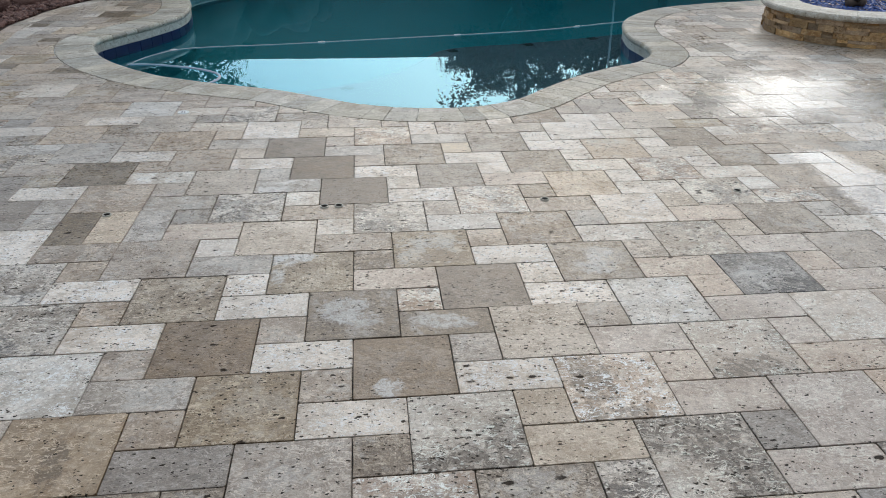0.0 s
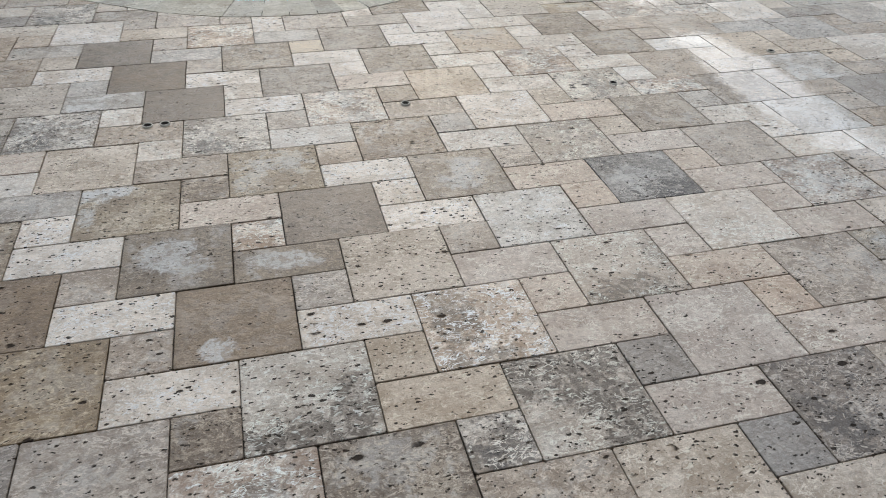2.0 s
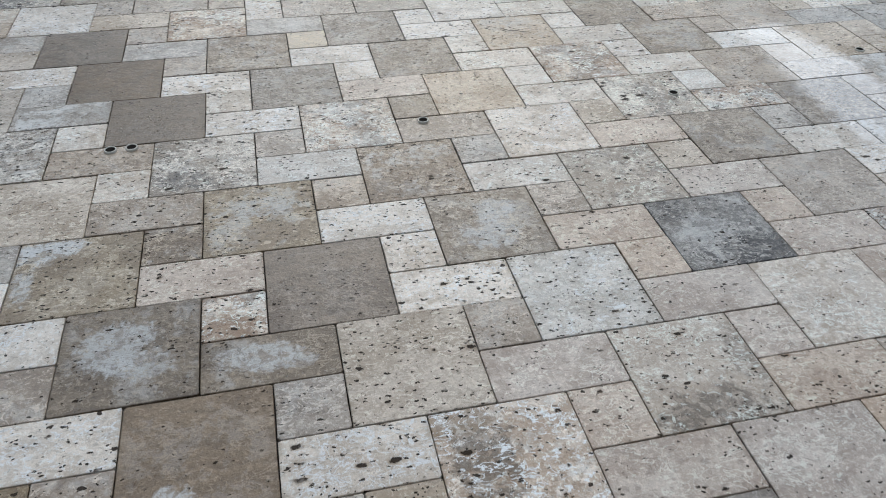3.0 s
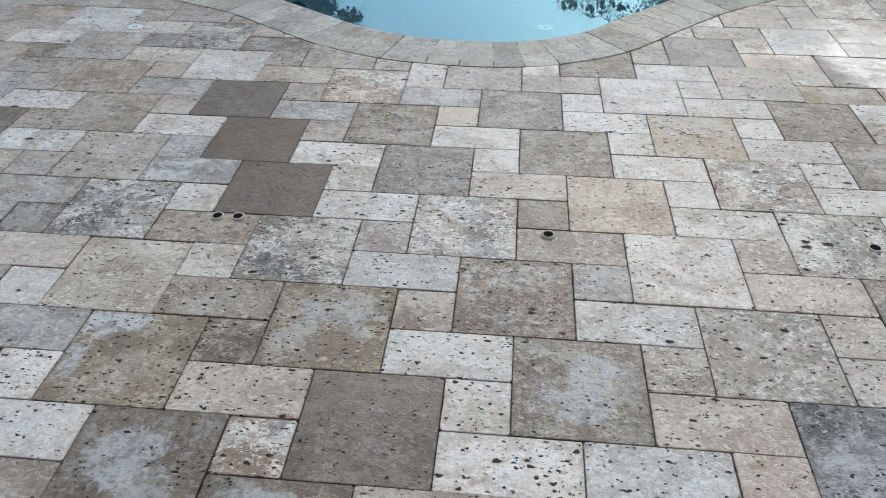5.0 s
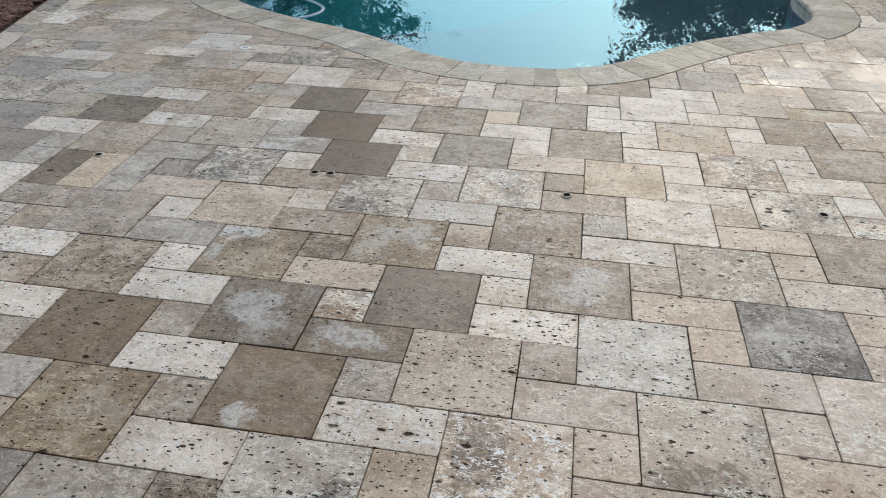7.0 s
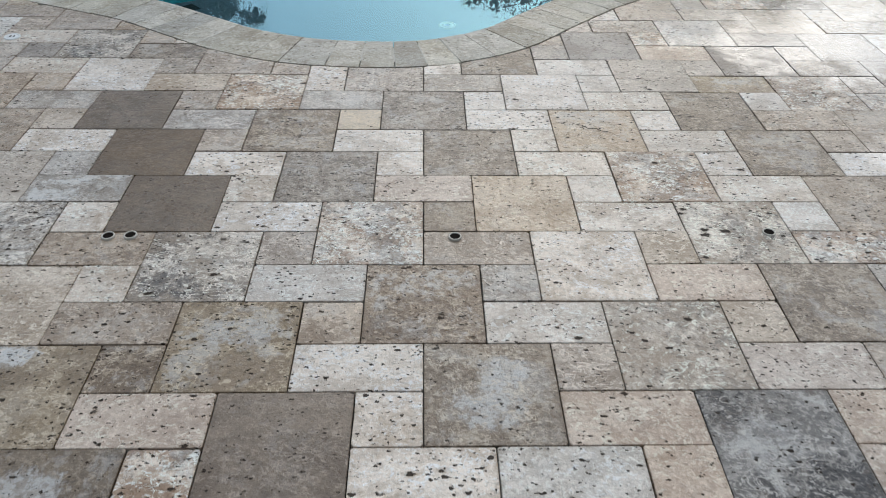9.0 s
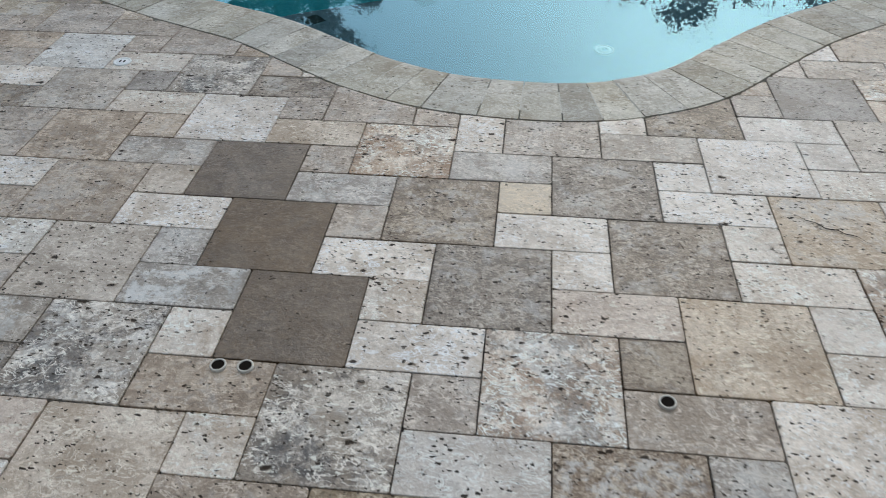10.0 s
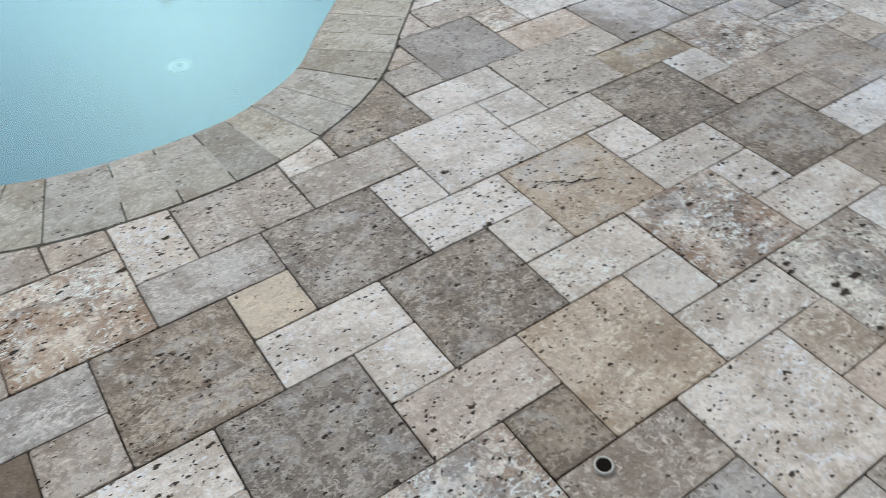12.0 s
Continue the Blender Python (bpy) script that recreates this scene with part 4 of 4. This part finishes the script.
for x, y, s in ((-2.7, 9.5, 0.5), (-1.9, 9.65, 0.7), (-1.0, 9.6, 0.55), (-0.35, 9.7, 0.42), (-1.5, 9.3, 0.35), (-3.3, 9.1, 0.45)):
    bm = bmesh.new()
    rock_into(bm, (0, 0, 0), s, rng, sub=4, flat=0.95)
    ob = part("boulder", bm, BOULDER, smooth=True)
    ob.location = (x, y, s * 0.5)
    tagged(ob, "large weathered tan boulder at the far side of the pool", "boulder", "boulders behind the pool")

bm = bmesh.new()
tube(bm, [(4.6, 9.4, -0.01), (4.6, 9.4, 0.7), (4.6, 9.4, 1.45)], 0.018, 10)
tagged(part("garden_pole", bm, WHITE_PLASTIC, smooth=True), "slim white pole standing behind the pool", "pole")

# stones that can be told apart, by their look: kind of stone and its place in the pattern
LOOKS = {
    "oliveb": "s-3,-8 s-1,-12",
    "rusty": "s-4,-13",
    "bloomd": "s7,-7",
    "olivew": "s0,-7",
    "palegrey": "r-7,0 s-7,7 s-5,-11 s8,-9",
    "soiled": "s9,-11",
    "stainedc": "s6,-12",
    "stainedw": "s3,-13",
    "stained": "s7,-14",
    "bloom": "r1,-9 s1,-9",
    "bloom2": "s6,-5",
    "bloomg": "r-6,-2 r-3,-1",
    "blotch": "s-13,5 q1,-9 r0,-14 s11,-1 s15,-9 s2,3 s5,-3",
    "brown": "s-1,2 s0,0 s1,-2",
    "brownb": "s2,-11",
    "brownt": "s-2,-10 s4,-8",
    "crack": "s10,1",
    "cream": "q10,-6 q3,-13 q9,-4 r-2,4 r3,-13 s-1,-5 s-3,-1 s-5,-4 s12,4 s5,-10",
    "dkolive": "s-7,0 r-9,-3",
    "greige": "q0,0 q-10,6 q-5,-11 s-4,-6 q-7,-7 r-8,-5 q-8,2 r-9,4 q-6,-2 q-7,0 r-11,1 s-10,6 s-9,4 s-6,-2 q-1,-12 q-1,2 q-2,-10 q-2,4 q-4,-13 q-5,3 q-6,-9 q2,-11 q2,-4 q3,-6 q5,-10 q7,-7 r-1,-5 r-2,-3 r5,-3 s-4,1 s-5,3 s0,-14 s1,5 s13,-12 s14,-7 s5,4",
    "grey": "r-13,12 q-9,-3 r-12,3 s-6,5 s-8,2 q-3,-1 q6,-5 q8,5 r-1,2 r-5,-11 r-5,3 r2,3 r5,4",
    "mould": "q-11,1 s-11,1 s-2,-3 s-3,6 s-6,-9 s-7,-7 s2,-4",
    "mouldt": "s11,-15",
    "moulw": "s10,-6 s12,-3",
    "ochre": "s8,-2",
    "olive": "s3,-6",
    "pale": "q-2,-3 q-1,-5 q1,-2 s-12,10 r-7,7 q-4,-6 q5,4 q7,0 q8,-2 q9,3 r-13,5 r-6,5 r10,1 r2,-4 r6,-5 r7,0 r8,-2 r8,5 r9,3 s12,-10",
    "pink": "q10,-13 q11,-8 q12,-10 q6,-12 q8,-9 q9,-11 r-5,-4 r0,-7 r10,-13 r10,-6 r11,-8 r4,-1 r5,-10 r6,-12 r7,-14 r7,-7 r8,-9 r9,-11 r9,-4 s10,-13",
    "slate": "s11,-8",
    "slatey": "s-9,-3 s-10,-1 s-12,3 q-6,5 q-13,5 q7,-14 q8,-16 r-4,-13 s11,6",
    "taupe": "q-5,-4 q-9,4 q0,-14 q0,-7 q5,-3 s13,-5 s13,2 s14,0 s3,1 s4,-1 s4,-15 s6,2 s7,0 s8,5",
    "white": "r-8,2 r-10,6 q-3,-8 q10,1 q11,-1 q2,3 q4,-1 q4,-8 q6,2 r-1,-12 r-10,-1 r-2,-10 r-3,-8 r-4,1 r-6,-9 r-7,-7 r0,0 r1,-2 r2,-11 r3,-6 r3,1 r4,-8 r6,2 s-2,4 s9,-4 s9,3",
    "yellow": "q3,1",
}
KNOWN = {}
for tone, text in LOOKS.items():
    for word in text.split():
        a_, b_ = word[1:].split(",")
        KNOWN[(word[0], int(a_), int(b_))] = tone
# ---------------------------------------------------------------- paving
# The pattern repeats on a lattice of seven unit squares: one 2 x 2 stone, one 1 x 1 stone beside its upper half
# and one 2 x 1 stone beside its lower half; neighbours lie at (3, 1) and (1, -2).
U = PIECE
pavement = tagged(empty("pavement"), "tumbled travertine paving in mixed cream, grey and brown stones", "paving", kind="structure")
KINDS = {"s": (0, 0, 2, 2), "q": (2, 1, 1, 1), "r": (2, 0, 2, 1)}
rng = random.Random(21)
WEIGHTS = [("white", 14), ("pale", 14), ("cream", 13), ("greige", 26), ("grey", 14), ("pink", 10), ("taupe", 11), ("slatey", 3), ("bloomg", 4), ("olive", 3), ("blotch", 3), ("mould", 2)]
POOL_OF = [k for k, w in WEIGHTS for _ in range(w)]
# the western strip holds more dull and dark stones
WEST = [("greige", 36), ("taupe", 14), ("grey", 14), ("cream", 10), ("pale", 10), ("white", 6), ("olive", 7), ("slatey", 4), ("dkolive", 3)]
WEST_OF = [k for k, w in WEST for _ in range(w)]


def worn_rect(w, h, rng):
    """Outline of a tumbled stone, anticlockwise, with a slightly wandering edge."""
    g = 0.0012
    pts = []
    cs = [(g, g), (w - g, g), (w - g, h - g), (g, h - g)]
    for i in range(4):
        a, b = Vector(cs[i]), Vector(cs[(i + 1) % 4])
        d = (b - a).normalized()
        nrm = Vector((-d.y, d.x))
        c0 = rng.uniform(0.002, 0.007)
        pts.append(a + d * c0)
        pts.append(a.lerp(b, rng.uniform(0.35, 0.65)) + nrm * rng.uniform(-0.0006, 0.0012))
        pts.append(b - d * rng.uniform(0.002, 0.007))
    return pts


SHARED = {}
for kind, (_, _, w, h) in KINDS.items():
    SHARED[kind] = []
    for v in range(5):
        bm = bmesh.new()
        prism(bm, [tuple(p) for p in worn_rect(w * U, h * U, rng)], 0.0, -0.013, 0.0014)
        me = mesh_of("paver", bm, STONE["greige"])
        SHARED[kind].append(me)


def cut_outline(x0, y0, w, h):
    """The stone's outline with what lies under the coping cut away along the curve, or None if nothing is left."""
    g = 0.0016
    cs = [Vector((x0 + g, y0 + g)), Vector((x0 + w - g, y0 + g)), Vector((x0 + w - g, y0 + h - g)), Vector((x0 + g, y0 + h - g))]
    pts = []
    for i in range(4):
        a, b = cs[i], cs[(i + 1) % 4]
        n = max(2, int((b - a).length / 0.012))
        pts += [a.lerp(b, k / n) for k in range(n)]
    flags = [inside_outer(p.x, p.y) for p in pts]
    if all(flags):
        return None
    n = len(pts)
    start = next(i for i in range(n) if not flags[i])
    res, i = [], 0
    order = [(start + k) % n for k in range(n)]
    k = 0
    N = len(outer)
    while k < n:
        i = order[k]
        if not flags[i]:
            res.append(pts[i])
            k += 1
            continue
        k0 = k
        while k < n and flags[order[k]]:
            k += 1
        pin, pout = pts[order[k0 - 1]], pts[order[k % n]]
        a, b = nearest_outer(pin.x, pin.y), nearest_outer(pout.x, pout.y)
        d = (b - a) % N
        step = 1 if d <= N / 2 else -1
        j = a
        while True:
            t = (outer[(j + 1) % N] - outer[j - 1]).normalized()
            res.append(outer[j] + Vector((t.y, -t.x)) * 0.0025)
            if j == b:
                break
            j = (j + step) % N
    # drop points that lie on straight runs or on one another
    clean = []
    for p in res:
        if not clean or (p - clean[-1]).length > 0.004:
            clean.append(p)
    # drop hairpin turns
    for _ in range(6):
        bad = [i for i in range(len(clean)) if (clean[i] - clean[i - 1]).normalized().dot((clean[(i + 1) % len(clean)] - clean[i]).normalized()) < -0.55]
        if not bad or len(clean) < 5:
            break
        clean = [p for i, p in enumerate(clean) if i not in bad]
    out = []
    for i, p in enumerate(clean):
        a, c = clean[i - 1], clean[(i + 1) % len(clean)]
        if abs((p - a).normalized().cross((c - p).normalized())) > 0.02:
            out.append(p)
    if len(out) < 3:
        return None
    area = 0.5 * sum(out[i - 1].x * out[i].y - out[i].x * out[i - 1].y for i in range(len(out)))
    return [tuple(p) for p in out] if area > 0.0008 else None


def cut_border(poly, y0, y1):
    """What lies east of the border course along the gravel bed."""
    a, b = Vector((bed_x(y0) + 0.156, y0)), Vector((bed_x(y1) + 0.156, y1))
    n = Vector(((b - a).y, -(b - a).x)).normalized()
    out = []
    for i in range(len(poly)):
        p, q = Vector(poly[i - 1]), Vector(poly[i])
        dp, dq = (p - a).dot(n), (q - a).dot(n)
        if (dp > 0) != (dq > 0):
            out.append(tuple(p.lerp(q, dp / (dp - dq))))
        if dq > 0:
            out.append(tuple(q))
    if len(out) < 3:
        return None
    area = 0.5 * sum(out[i - 1][0] * out[i][1] - out[i][0] * out[i - 1][1] for i in range(len(out)))
    return out if area > 0.0012 else None


def stone_of(kind, a, b):
    got = KNOWN.get((kind, a, b))
    pick = WEST_OF if a * U < -0.4 else POOL_OF
    return got or pick[rng.randrange(len(pick))]


# where the layers left the pattern: stones cut and turned to fit
LEFT_OUT = {("r", -9, -3), ("q", -8, -5), ("s", -5, -4), ("r", 1, 5), ("q", 2, 3)}
ODD = [(-7, -3, 1, 1, "grey"), (-6, -4, 1, 2, "dkolive"), (-5, -4, 1, 2, "cream"), (-4, -4, 1, 2, "grey"), (4, 4, 1, 2, "white"), (3, 5, 1, 1, "greige")]
NAMES = list(STONE)
joined = bmesh.new()
cells = []
for i in range(-50, 51):
    for j in range(-60, 61):
        a, b = 3 * i + j, i - 2 * j
        if -22 <= a <= 52 and -44 <= b <= 36:
            cells.append((a, b))
cells.sort()
todo = []
for a, b in cells:
    for kind, (du, dv, w, h) in KINDS.items():
        look_up = stone_of(kind, a, b)
        if (kind, a, b) not in LEFT_OUT:
            todo.append((kind, a + du, b + dv, w, h, look_up))
todo += [("odd", *row) for row in ODD]
for kind, a, b, w, h, look_up in todo:
    x0, y0, ww, hh = a * U, b * U, w * U, h * U
    dz, tx, ty = rng.uniform(-0.0012, 0.0012), rng.gauss(0, 0.0028), rng.gauss(0, 0.0028)
    cx, cy = x0 + ww / 2, y0 + hh / 2
    # border course and bed at the west side
    if x0 + ww < bed_x(cy) + 0.1 or (cx - PIT[0]) ** 2 + (cy - PIT[1]) ** 2 < (PIT_R - 0.25) ** 2:
        continue
    if cy > 5.4 or cx > 7.5 or cy < -6.5:
        continue
    near = nearest_outer(cx, cy)
    dist = math.hypot(OUT[near, 0] - cx, OUT[near, 1] - cy)
    if dist > 0.25 and inside_outer(cx, cy):
        continue
    cut = dist < 0.25 and any(inside_outer(x, y) for x in (x0, x0 + ww / 2, x0 + ww) for y in (y0, y0 + hh / 2, y0 + hh))
    own = -0.85 < cx < 2.65 and -2.45 < cy < 1.6
    if own:
        if cut:
            poly = cut_outline(x0, y0, ww, hh)
            if not poly:
                continue
            bm = bmesh.new()
            prism(bm, [(p[0] - x0, p[1] - y0) for p in poly], 0.0, -0.013, 0.002)
            me = mesh_of("paver", bm, STONE[look_up])
        elif kind == "odd":
            bm = bmesh.new()
            prism(bm, [tuple(p) for p in worn_rect(ww, hh, rng)], 0.0, -0.013, 0.0014)
            me = mesh_of("paver", bm, STONE[look_up])
        else:
            me = SHARED[kind][rng.randrange(5)]
        ob = new("paver", me)
        ob.parent = pavement
        ob.matrix_basis = Matrix.Translation((x0, y0, dz)) @ Euler((tx, ty, 0)).to_matrix().to_4x4()
        ob.material_slots[0].link = "OBJECT"
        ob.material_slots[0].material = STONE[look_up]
    else:
        if cut:
            poly = cut_outline(x0, y0, ww, hh)
            if not poly:
                continue
        else:
            poly = [(x0 + p.x, y0 + p.y) for p in worn_rect(ww, hh, rng)]
        if x0 < bed_x(cy) + 0.25:
            poly = cut_border(poly, y0, y0 + hh)
            if not poly:
                continue
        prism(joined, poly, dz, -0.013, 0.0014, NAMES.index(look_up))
# border course along the gravel bed
y = -6.6
while y < 6.0:
    ln = 0.311 if rng.random() < 0.7 else 0.1555
    y2 = y + ln
    a, b = bed_x(y), bed_x(y2)
    poly = [(a + 0.002, y + 0.002), (a + 0.152, y + 0.002), (b + 0.152, y2 - 0.002), (b + 0.002, y2 - 0.002)]
    prism(joined, poly, 0.001, -0.013, 0.002, NAMES.index(rng.choice(("greige", "pale", "greige", "grey", "cream", "pink", "slatey"))))
    y = y2
far_pavers = part("pavers", joined, [STONE[k] for k in NAMES], pavement)
tagged(far_pavers, "travertine paving stones further out", kind="stuff")
# a crack across one cream stone, its shade laid on as a dark strip
CRACK = ((1.603, 0.374), (1.791, 0.264))
bm = bmesh.new()
pts = [Vector((CRACK[0][0], CRACK[0][1])).lerp(Vector((CRACK[1][0], CRACK[1][1])), t) for t in np.linspace(0, 1, 13)]
rows_ = []
for i, p in enumerate(pts):
    w = 0.0022 * math.sin(math.pi * (i + 0.3) / 12.6) + 0.0004
    n_ = 0.006 * math.sin(i * 2.1) + 0.004 * math.sin(i * 0.9)
    rows_.append((bm.verts.new((p.x, p.y + n_ - w, 0.0026)), bm.verts.new((p.x, p.y + n_ + w, 0.0026))))
for (a, b), (c, d) in zip(rows_, rows_[1:]):
    bm.faces.new((a, c, d, b))
part("crack", bm, HOLE_SHADE, pavement, "thin dark strip painted as the shade in one stone's crack")
